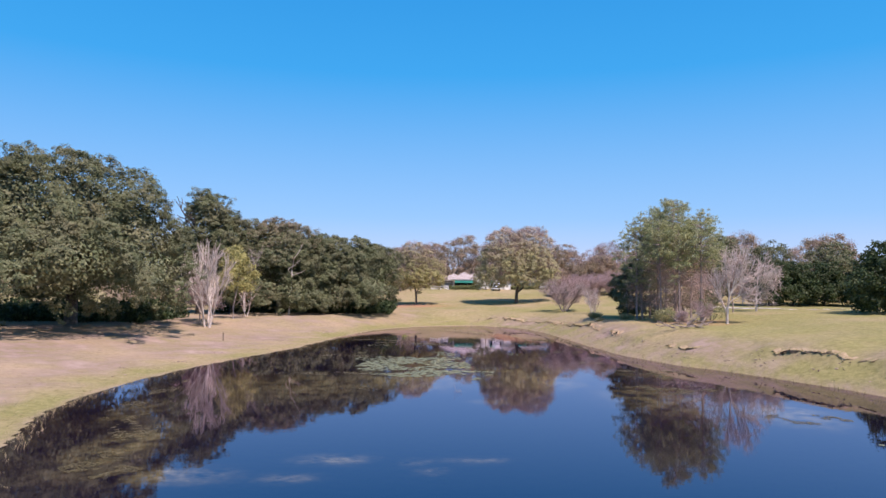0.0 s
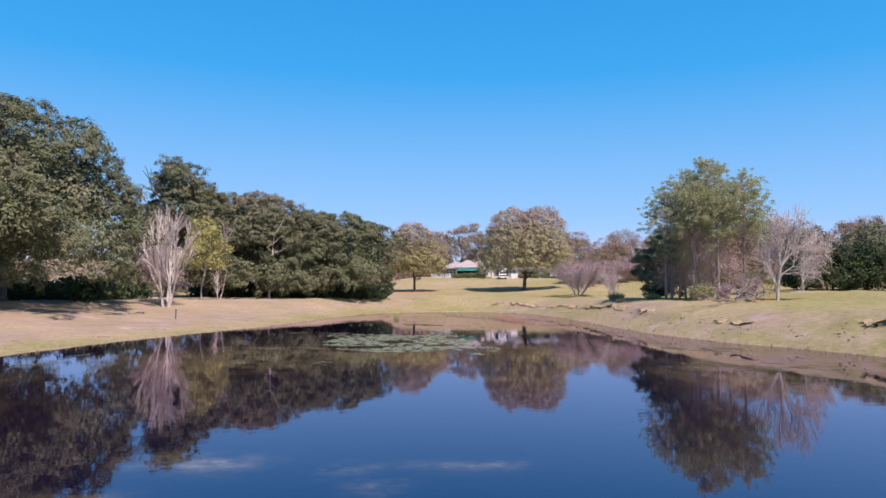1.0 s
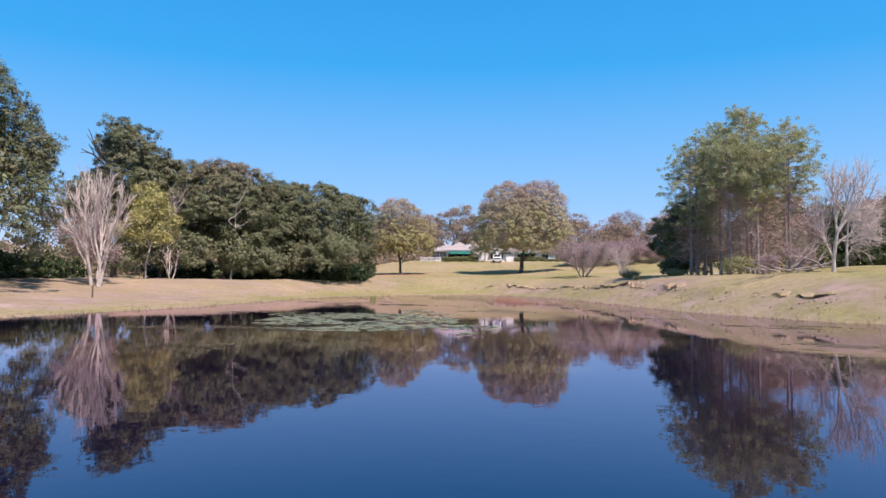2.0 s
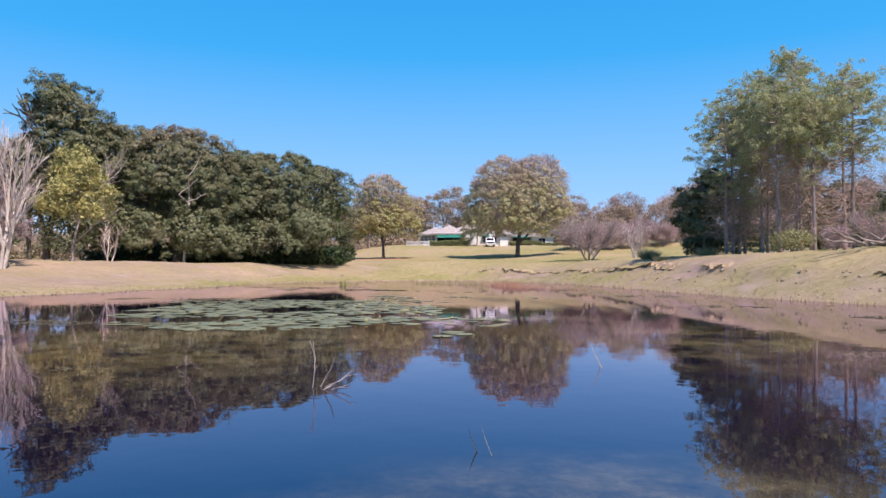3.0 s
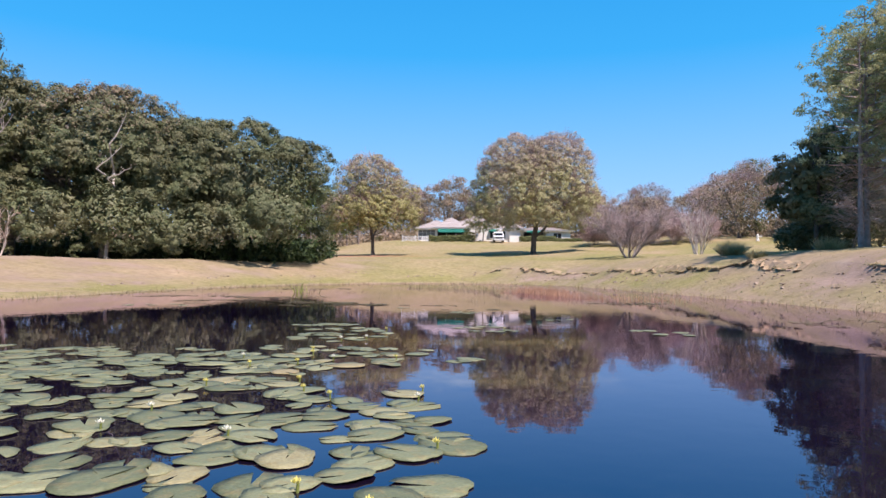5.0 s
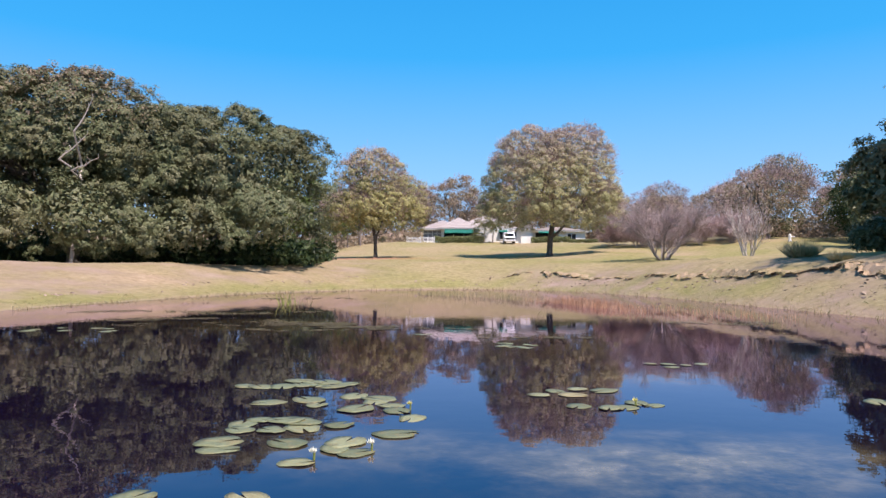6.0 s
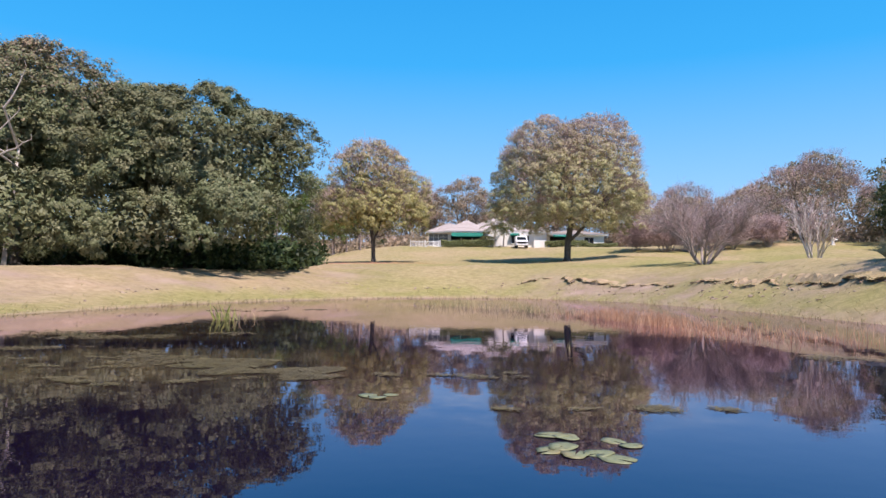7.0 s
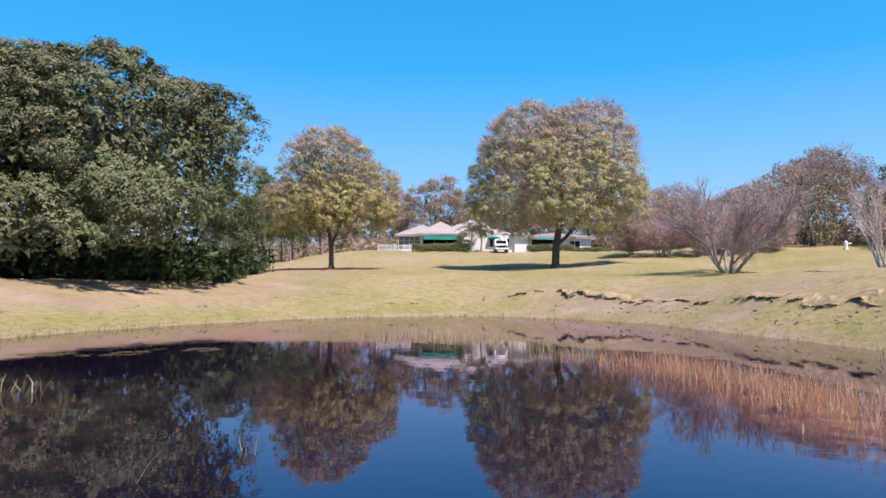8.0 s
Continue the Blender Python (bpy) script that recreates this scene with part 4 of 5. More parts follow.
for k, (x, y, h, r, mat) in enumerate(WOODS):
    broadleaf("wood_edge_tree", (x, y), "rounded tree at the edge of the wood", [(0, 0, h * 0.44, r, r, h * 0.44), (r * 0.3, 0, h * 0.68, r * 0.6, r * 0.6, h * 0.32)], mat, 7000 if mat == OAK_BROWN else 15000 if mat == FAR_LEAF else 10000, 0.34 if mat == OAK_BROWN else 0.40, 0.3, (0.9, 1.7), 110, 0.25, -0.9, 120 + k, group="wood edge", levels=2,
              twigs=18000 if mat == OAK_BROWN else 10000 if mat in (FAR_LEAF, OAK_BROWN) else 0, twig_mat=TWIG_PINK)

# young pines behind the oaks, with their rank of trunks
for k in range(14):
    x, y = -27 + 1.25 * k + 0.4 * math.sin(k * 2.3), 172 + 3.0 * math.sin(k * 1.7)
    pine((x, y), "young pine in a planted row behind the oaks", 11.0 + 2.0 * math.sin(k * 1.1) - 0.42 * max(0, k - 6), 200 + k, 0.30, 2.4, BRIGHT_PINE, 700, "planted pine row", 0.12, 0.5)

# leafless thicket beyond the low tree
for k in range(14):
    x, y = 26.0 + 1.45 * k, 158 + 3.5 * math.sin(k * 2.1)
    bare_tree("thicket_shrub", (x, y), "leafless purplish shrub in a dense thicket", 3.2 + 1.2 * math.sin(math.pi * (k + 2) / 17) + 0.6 * math.sin(k * 3.7), 0.06, 7, GREY_BARK, TWIG_PINK, (3, 0.5, 0.72, 0.06), 2, 1.0, 14, 230 + k, 0.45, 0.03,
              "bare thicket", "shrub")


def woods_backdrop():
    """Far woods closing the horizon all round, past everything else."""
    rng = np.random.default_rng(5)
    n = 45000
    a = rng.uniform(0, 6.283, n)
    r = rng.uniform(240, 330, n)
    x, y = r * np.sin(a) + 10, r * np.cos(a) + 90
    top = 10 + 3 * soft_noise(x, y, 28, 31) + 2 * soft_noise(x, y, 9, 32)
    z = height(x, y, np.full(n, 200.0)) + top * rng.random(n) ** 0.6
    p = np.stack([x, y, z], 1)
    nrm = unit(np.stack([4 - x, 60 - y, 60 + 0 * x], 1) / 100 + 0.7 * rng.normal(size=(n, 3)))
    v, f = leaf_blades(rng, p, nrm, 2.6, 0.7)
    tagged(new("far_woods", mesh_of("far_woods", v, f, FAR_LEAF)), "distant brownish green woods closing the horizon", "woods", kind="stuff")


woods_backdrop()


def wood_floor():
    """Brown scrub that closes the foot of the wood edge."""
    rng = np.random.default_rng(6)
    n = 50000
    x = rng.uniform(-75, 125, n)
    y = np.where(x < 30, 200, 200 - 0.75 * np.clip(x - 30, 0, 90)) + rng.uniform(0, 26, n) - np.where(x < -12, np.clip((-12 - x) * 1.2, 0, 55), 0)
    z = height(x, y, np.full(n, 200.0)) + (3.4 + 1.6 * soft_noise(x, y, 9, 34)) * rng.random(n) ** 0.7
    nrm = unit(rng.normal(size=(n, 3)) + np.array((0, -0.7, 0.6)))
    tagged(new("wood_scrub", mesh_of("wood_scrub", *leaf_blades(rng, np.stack([x, y, z], 1), nrm, 0.75, 0.6), FAR_LEAF)), "brown scrub at the foot of the wood", "scrub", kind="stuff")


wood_floor()


# ---- the house beyond the lawn ----
HX, HY, HZ = 12.0, 175.0, 5.95


def hip_roof(x0, x1, y0, y1, z, rise, courses=14):
    """A hipped roof laid in stepped courses."""
    bm = bmesh.new()
    half = min(x1 - x0, y1 - y0) / 2
    for k in range(courses):
        a, b = half * k / courses, half * (k + 1) / courses
        za, zb = z + rise * k / courses + 0.05, z + rise * (k + 1) / courses
        lo = [(x0 + a, y0 + a), (x1 - a, y0 + a), (x1 - a, y1 - a), (x0 + a, y1 - a)]
        hi = [(x0 + b, y0 + b), (x1 - b, y0 + b), (x1 - b, y1 - b), (x0 + b, y1 - b)]
        for i in range(4):
            j = (i + 1) % 4
            for q in ([(*lo[i], za), (*lo[j], za), (*hi[j], zb), (*hi[i], zb)], [(*lo[i], za), (*lo[i], za - 0.05), (*lo[j], za - 0.05), (*lo[j], za)]):
                pts = []
                for p in q:
                    if not any((Vector(p) - Vector(o)).length < 1e-5 for o in pts):
                        pts.append(p)
                bm.faces.new([bm.verts.new(p) for p in pts])
    bmesh.ops.remove_doubles(bm, verts=bm.verts[:], dist=0.002)
    return bm


def window(house, x0, x1, z0, z1, y):
    w = part("window", box_mesh((x0, y - 0.03, z0), (x1, y + 0.02, z1)), GLASS, house, "dark glass window with white frame")
    for name, lo, hi in (("frame", (x0 - 0.08, y - 0.07, z1), (x1 + 0.08, y + 0.02, z1 + 0.08)), ("sill", (x0 - 0.1, y - 0.12, z0 - 0.08), (x1 + 0.1, y + 0.02, z0)),
                         ("jamb", (x0 - 0.08, y - 0.07, z0), (x0, y + 0.02, z1)), ("jamb", (x1, y - 0.07, z0), (x1 + 0.08, y + 0.02, z1)), ("mullion", ((x0 + x1) / 2 - 0.03, y - 0.06, z0), ((x0 + x1) / 2 + 0.03, y - 0.031, z1))):
        part(name, box_mesh(lo, hi), FASCIA, w)


def awning(house, x0, x1, y, z1, z0, out):
    """A sloping cloth with a hanging valance."""
    bm = bmesh.new()
    n = 12
    top, low = [], []
    for k in range(n + 1):
        x = x0 + (x1 - x0) * k / n
        sag = 0.02 * math.sin(k * math.pi)
        top.append(bm.verts.new((x, y, z1)))
        low.append(bm.verts.new((x, y - out, z0 + 0.25 + sag)))
    hem = [bm.verts.new((v.co.x, v.co.y, z0 + (0.05 if k % 2 else 0.0))) for k, v in enumerate(low)]
    for k in range(n):
        bm.faces.new((top[k], top[k + 1], low[k + 1], low[k]))
        bm.faces.new((low[k], low[k + 1], hem[k + 1], hem[k]))
    bmesh.ops.solidify(bm, geom=bm.faces[:], thickness=0.02)
    a = part("awning", bm, AWNING, house, "dark green cloth awning")
    for x in (x0 + 0.1, x1 - 0.1):
        part("bracket", box_mesh((x - 0.02, y - out, z0 + 0.20), (x + 0.02, y, z0 + 0.24)), FASCIA, a)


def build_house():
    h = thing("house", (HX, HY, HZ), "low white stucco house with pale tile roofs and green awnings", "house")
    wall = lambda x0, x1, y0, y1, z0, z1, m=STUCCO: part("wall", box_mesh((x0, y0, z0), (x1, y1, z1)), m, h)
    base = -1.2
    # porch wing: an open shaded recess behind the big awning
    wall(-10.0, -9.6, 0, 6, base, 2.6)
    wall(-4.6, -4.2, 0, 6, base, 2.6)
    wall(-9.6, -4.6, 3.4, 3.7, base, 2.6, DARK_ROOM)
    wall(-9.6, -4.6, 0.02, 0.3, 2.1, 2.6)
    wall(-9.6, -4.6, 0.0, 3.4, base, 0.05, CONCRETE)
    awning(h, -9.5, -4.7, -0.75, 2.50, 1.62, 0.55)
    for x in (-8.0, -6.3):
        part("post", box_mesh((x - 0.06, 0.05, 0.05), (x + 0.06, 0.17, 2.1)), FASCIA, h)
    # screened enclosure on the end
    wall(-13.0, -10.0, 0.4, 0.6, base, 0.5, STUCCO)
    part("screen", box_mesh((-13.0, 0.45, 0.5), (-10.0, 0.5, 2.35)), SCREEN, h, "grey insect screen of the enclosure")
    part("screen", box_mesh((-13.0, 0.5, 0.5), (-12.95, 6, 2.35)), SCREEN, h)
    for k in range(5):
        x = -13.0 + 0.74 * k
        part("screen_post", box_mesh((x - 0.03, 0.40, 0.5), (x + 0.03, 0.46, 2.4)), FASCIA, h)
    for z in (1.1, 1.8, 2.38):
        part("screen_rail", box_mesh((-13.0, 0.395, z), (-10.0, 0.44, z + 0.05)), FASCIA, h)
    # middle wing
    wall(-4.2, 3.1, -0.6, 8, base, 2.6)
    window(h, -0.3, 0.7, 0.9, 2.2, -0.6)
    awning(h, -0.5, 0.9, -0.62, 2.45, 1.85, 0.6)
    window(h, 1.4, 2.4, 0.9, 2.1, -0.6)
    wall(3.1, 5.0, -1.0, 8, base, 2.6)
    # right wing with the second porch
    wall(5.0, 5.6, 0.6, 8, base, 2.5)
    wall(5.6, 9.6, 3.2, 3.5, base, 2.5, DARK_ROOM)
    wall(5.6, 9.6, 0.6, 0.8, 2.1, 2.5)
    wall(9.6, 14.0, 0, 8, base, 2.36)
    awning(h, 6.1, 8.9, -0.35, 2.38, 1.75, 0.5)
    part("post", box_mesh((5.55, 0.5, base), (5.75, 0.7, 2.5)), FASCIA, h)
    window(h, 11.0, 12.4, 0.9, 1.9, 0.0)
    for x0, x1, y0, y1, z, rise, k in ((-13.6, -6.0, -0.3, 8.5, 2.6, 1.7, 0), (-10.6, -3.6, -0.9, 9.5, 2.72, 2.0, 0), (-8.0, 3.2, 1.5, 12.0, 2.85, 2.5, 1), (2.4, 5.8, -1.6, 8.6, 2.62, 0.9, 0), (4.6, 14.6, -0.6, 8.6, 2.42, 0.85, 0)):
        part("roof", hip_roof(x0, x1, y0, y1, z, rise), ROOF, h, "pale weathered tile roof")
        part("fascia", box_mesh((x0 + 0.06, y0 + 0.06, z - 0.16), (x1 - 0.06, y1 - 0.06, z - 0.02)), FASCIA, h)
    # gutterless patio slab
    part("patio", box_mesh((-13.5, -2.6, base), (6, -0.05, 0.02)), CONCRETE, h)


build_house()


def build_truck():
    """A white utility truck seen from its front."""
    t = thing("truck", (12.9, 171.0, ground_z(12.9, 171)), "white utility truck with a dark grille parked by the house", "truck")
    bm = bmesh.new()
    prof = [(-1.3, 0.45), (-1.3, 1.0), (-0.35, 1.12), (0.1, 1.85), (2.0, 1.88), (2.2, 1.7), (2.2, 0.45)]
    for s in (-0.88, 0.88):
        bm.faces.new([bm.verts.new((s * (0.9 if z > 1.2 else 1), y, z)) for y, z in prof])
    bm.verts.ensure_lookup_table()
    n = len(prof)
    for k in range(n):
        a, b = k, (k + 1) % n
        bm.faces.new((bm.verts[a], bm.verts[b], bm.verts[n + b], bm.verts[n + a]))
    bmesh.ops.recalc_face_normals(bm, faces=bm.faces[:])
    bmesh.ops.bevel(bm, geom=bm.edges[:], offset=0.05, segments=2, affect="EDGES")
    part("body", bm, CAR_PAINT, t)
    bm = bmesh.new()
    bm.faces.new([bm.verts.new(p) for p in ((-0.72, -0.31, 1.2), (0.72, -0.31, 1.2), (0.68, 0.04, 1.75), (-0.68, 0.04, 1.75))])
    bmesh.ops.solidify(bm, geom=bm.faces[:], thickness=0.02)
    part("windscreen", bm, GLASS, t)
    part("grille", box_mesh((-0.6, -1.335, 0.62), (0.6, -1.29, 0.92), 0.01), RUBBER, t, "dark grille")
    part("bumper", box_mesh((-0.9, -1.42, 0.38), (0.9, -1.30, 0.56), 0.03), FASCIA, t)
    for x in (-0.74, 0.74):
        part("headlight", box_mesh((x - 0.11, -1.34, 0.7), (x + 0.11, -1.30, 0.88), 0.02), GLASS, t)
        for y in (-0.75, 1.5):
            bm = bmesh.new()
            bmesh.ops.create_cone(bm, cap_ends=True, segments=20, radius1=0.34, radius2=0.34, depth=0.22)
            bmesh.ops.rotate(bm, verts=bm.verts[:], matrix=Matrix.Rotation(math.pi / 2, 3, "Y"))
            bmesh.ops.translate(bm, verts=bm.verts[:], vec=(x, y, 0.34))
            w = part("wheel", bm, RUBBER, t)
            part("rim", box_mesh((x - 0.125, y - 0.14, 0.2), (x + 0.125, y + 0.14, 0.48), 0.05), FASCIA, w)


build_truck()


def hedge(x0, x1, y, h, seed):
    rng = np.random.default_rng(seed)
    n = int((x1 - x0) * 900)
    x, yy, u = rng.uniform(x0, x1, n), rng.uniform(-0.6, 0.6, n), rng.random(n)
    hz = h * (1 + 0.10 * soft_noise(x, yy, 2.5, seed))
    p = np.stack([x, y + yy * (1 - 0.25 * u), height(x, np.full(n, y), np.full(n, 99.0)) + hz * u ** 0.6], 1)
    nrm = unit(np.stack([rng.normal(size=n), -1.2 + rng.normal(size=n), 0.8 + rng.normal(size=n)], 1))
    tagged(new("hedge", mesh_of("hedge", *leaf_blades(rng, p, nrm, 0.17, 0.6), HEDGE_LEAF)), "clipped green hedge along the house front", "hedge")


hedge(0.95, 9.0, 172.3, 1.05, 301)
hedge(16.6, 23.0, 172.6, 0.95, 302)
hedge(22.0, 27.6, 173.2, 0.6, 303)


def build_fence(x0, x1, y):
    f = thing("fence", (x0, y, ground_z((x0 + x1) / 2, y)), "low white picket fence beside the house", "fence")
    for k in range(int((x1 - x0) / 0.22)):
        if (k // 3) % 5 != 4:
            part("picket", box_mesh((k * 0.22, -0.02, 0.05), (k * 0.22 + 0.06, 0.02, 0.98)), FASCIA, f)
    for z in (0.28, 0.78):
        part("rail", box_mesh((0, 0.02, z), (x1 - x0, 0.06, z + 0.06)), FASCIA, f)
    for x in (0.0, (x1 - x0) / 2, x1 - x0):
        part("post", box_mesh((x - 0.06, 0.02, -0.1), (x + 0.06, 0.14, 1.08)), FASCIA, f)


build_fence(-3.6, 0.8, 171.5)


def palm(at, h, seed, fronds=16, length=1.7):
    rng = np.random.default_rng(seed)
    p = thing("palm_tree", (at[0], at[1], ground_z(*at) - 0.05), "small palm with drooping fronds in front of the house", "palm tree")
    segs = [(0.03 * k, 0, h * k / 6, 0.12 - 0.008 * k, 0.03 * (k + 1), 0, h * (k + 1) / 6, 0.112 - 0.008 * k) for k in range(6)]
    part("trunk", mesh_of("trunk", *tubes(segs, 8), GREY_BARK, True), GREY_BARK, p)
    for k in range(fronds):
        a = 6.283 * k / fronds + rng.uniform(-0.2, 0.2)
        rise = rng.uniform(-0.1, 0.9)
        q, d, pts, ways = np.array((0.18, 0, h)), unit(np.array((math.cos(a), math.sin(a), rise))), [], []
        for j in range(9):
            q = q + d * length / 9
            d = unit(d + np.array((0, 0, -0.16)))
            side = unit(np.cross(d, (0, 0, 1.0)))
            for s in (-1, 1):
                for e in range(2):
                    pts.append(q - d * e * length / 18)
                    ways.append(unit(side * s + 0.7 * d + np.array((0, 0, -0.35))))
        part("frond", mesh_of("frond", *slivers(rng, np.array(pts), np.array(ways), 0.5, 0.07), PALM_LEAF), PALM_LEAF, p)


palm((8.9, 172.0), 3.0, 311, 24, 2.5)
palm((10.3, 172.2), 3.0, 312, 14, 1.5)
palm((7.8, 173.0), 1.5, 313, 12, 1.4)


# ---- things on the lawn and banks ----
def build_stake(at, h, label):
    s = thing("stake", (at[0], at[1], ground_z(*at)), label, "post")
    bm = box_mesh((-0.05, -0.05, -0.2), (0.05, 0.05, h), 0.012)
    part("shaft", bm, POST_WOOD, s)
    part("cap", box_mesh((-0.07, -0.07, h), (0.07, 0.07, h + 0.05), 0.01), POST_WOOD, s)


build_stake((-14.6, 148.0), 1.0, "dark wooden post on the lawn near the oaks")
build_stake((-23.8, 75.3), 0.85, "short weathered wooden stake in the grassy bank")


def build_statue():
    """A plain white garden figure, kept as one simple shape."""
    bm = bmesh.new()
    box(bm, (-0.28, -0.28, 0), (0.28, 0.28, 0.35), 0.03)
    bmesh.ops.create_cone(bm, cap_ends=True, segments=14, radius1=0.24, radius2=0.30, depth=0.8, matrix=Matrix.Translation((0, 0, 0.75)))
    bmesh.ops.create_uvsphere(bm, u_segments=14, v_segments=9, radius=0.27, matrix=Matrix.Translation((0, 0, 1.25)))
    box(bm, (0.15, -0.07, 0.95), (0.95, 0.07, 1.15), 0.03)
    me = bpy.data.meshes.new("garden_statue")
    bm.to_mesh(me)
    bm.free()
    me.materials.append(STATUE_WHITE)
    ob = new("garden_statue", me)
    ob.matrix_world = pose(50.2, 155.5, ground_z(50.2, 155.5)) @ Matrix.Diagonal((0.7, 0.7, 0.7, 1))
    tagged(ob, "small white garden statue on the far lawn", "statue")


build_statue()


def branch_pile(at, seed):
    rng = np.random.default_rng(seed)
    pile = thing("branch_pile", (at[0], at[1], ground_z(*at)), "pile of dead grey branches and logs on the bank", "branch pile")
    for k in range(16):
        a = rng.uniform(-0.5, 0.5) + (math.pi if k % 3 == 0 else 0)
        up = rng.uniform(-0.02, 0.25) if k < 9 else rng.uniform(0.5, 1.3)
        segs, tips = [], []
        grow(rng, (rng.normal() * 0.8 + (0.8 if k >= 9 else 0), rng.normal() * 0.35, 0.12 + 0.02 * k), (math.cos(a), 0.4 * math.sin(a), up), rng.uniform(0.9, 1.7), rng.uniform(0.03, 0.08), 1, (2, 0.4, 0.6, 0.0), segs, tips)
        part("branch", mesh_of("branch", *tubes(segs, 6), DEAD_WOOD, True), DEAD_WOOD, pile)


branch_pile((26.2, 71.8), 321)


SOIL_DARK = leaf_material("torn_turf", [(0.0, (0.17, 0.125, 0.095)), (0.5, (0.28, 0.205, 0.155)), (1.0, (0.46, 0.35, 0.27))], (0.28, 0.23, 0.14), 0.6, 0.8, 0.0)


def lip_at(k):
    """Where the eroded lip runs: places on the shore line and the ways inland, with how far up the bank the lip lies."""
    a, b = LINE, np.roll(LINE, -1, 0)
    i = np.floor(k).astype(int) % len(LINE)
    p = a[i] + (b[i] - a[i]) * (k - np.floor(k))[:, None]
    way = unit(b[i] - a[i])
    # the line runs clockwise seen from above, so the land lies to its left
    out = np.stack([-way[:, 1], way[:, 0]], 1)
    far = 3.1 + 0.8 * soft_noise(p[:, 0], p[:, 1], 9, 3) + 0.35 * soft_noise(p[:, 0], p[:, 1], 1.7, 6) + 0.12 * soft_noise(p[:, 0], p[:, 1], 0.5, 7)
    return p, way, out, far


def turf_ledge():
    """The eroded bank: a ragged turf lip that overhangs a low face of dark soil, in broken runs."""
    rng = np.random.default_rng(331)
    k = np.arange(0, len(LINE), 0.11)
    p, way, out, far = lip_at(k)
    n = len(k)
    worn = soft_noise(p[:, 0], p[:, 1], 12, 15) + 0.5 * soft_noise(p[:, 0], p[:, 1], 3, 16) + 0.4 * soft_noise(p[:, 0], p[:, 1], 1.1, 17)
    tall = 0.17 * np.clip(worn - np.where(p[:, 1] > 84, -0.2, 0.2), 0, 1) ** 0.6 * np.clip(0.75 + 0.5 * soft_noise(p[:, 0], p[:, 1], 0.8, 20), 0.15, 1.2)
    tall[(p[:, 0] < 5) | (p[:, 1] < 42)] = 0
    base = p + out * far[:, None]
    z = height(base[:, 0], base[:, 1])
    jag = 0.10 * rng.normal(size=n)
    rows = []
    for off, up, rough in ((-0.02, -0.12, 0.02), (0.06, 0.30, 0.06), (0.10, 0.80, 0.06), (-0.04, 0.86, 0.04), (-0.07, 1.0, 0.04), (0.15, 1.05, 0.03), (0.45, 0.60, 0.03), (0.8, -0.3, 0.0)):
        q = base + out * (off + np.where(off < 0, jag, 0) + rough * rng.normal(size=n))[:, None]
        lift = height(q[:, 0], q[:, 1]) if off > 0.4 else z
        rows.append(np.concatenate([q, (lift + tall * up + np.where(tall > 0, 0.3 * rough * rng.normal(size=n), 0) - np.where(tall > 0, 0, 0.2))[:, None]], 1))
    v = np.concatenate(rows)
    on = (tall[:-1] > 0.03) & (tall[1:] > 0.03)
    i = np.arange(n - 1)[on]
    strip = lambda r: np.stack([r * n + i, r * n + i + 1, (r + 1) * n + i + 1, (r + 1) * n + i], 1)
    face = np.concatenate([strip(r) for r in (0, 1, 2)])
    turf = np.concatenate([strip(r) for r in (3, 4, 5, 6)])
    tagged(new("soil_face", mesh_of("soil_face", v, face, SOIL_DARK)), "low dark soil face under the turf of the eroded bank", "eroded bank", kind="stuff")
    tagged(new("turf_lip", mesh_of("turf_lip", v, turf, LAWN)), "ragged overhanging turf edge along the eroded bank", "eroded bank", kind="stuff")
    # grass and roots that hang over the edge
    m = rng.choice(np.flatnonzero(tall > 0.05), 5200)
    q = base[m] + out[m] * rng.uniform(-0.22, 0.5, (len(m), 1)) + way[m] * rng.normal(size=(len(m), 1)) * 0.06
    q = np.concatenate([q, (z[m] + tall[m] * 1.02)[:, None]], 1)
    d = unit(np.concatenate([-out[m] * rng.uniform(-0.2, 1.2, (len(m), 1)) + 0.5 * rng.normal(size=(len(m), 2)), rng.uniform(-0.8, 1.0, (len(m), 1))], 1))
    tagged(new("lip_grass", mesh_of("lip_grass", *slivers(rng, q, d, 0.17, 0.022), GRASS)), "dry grass hanging over the eroded bank", "grass", kind="stuff")


turf_ledge()


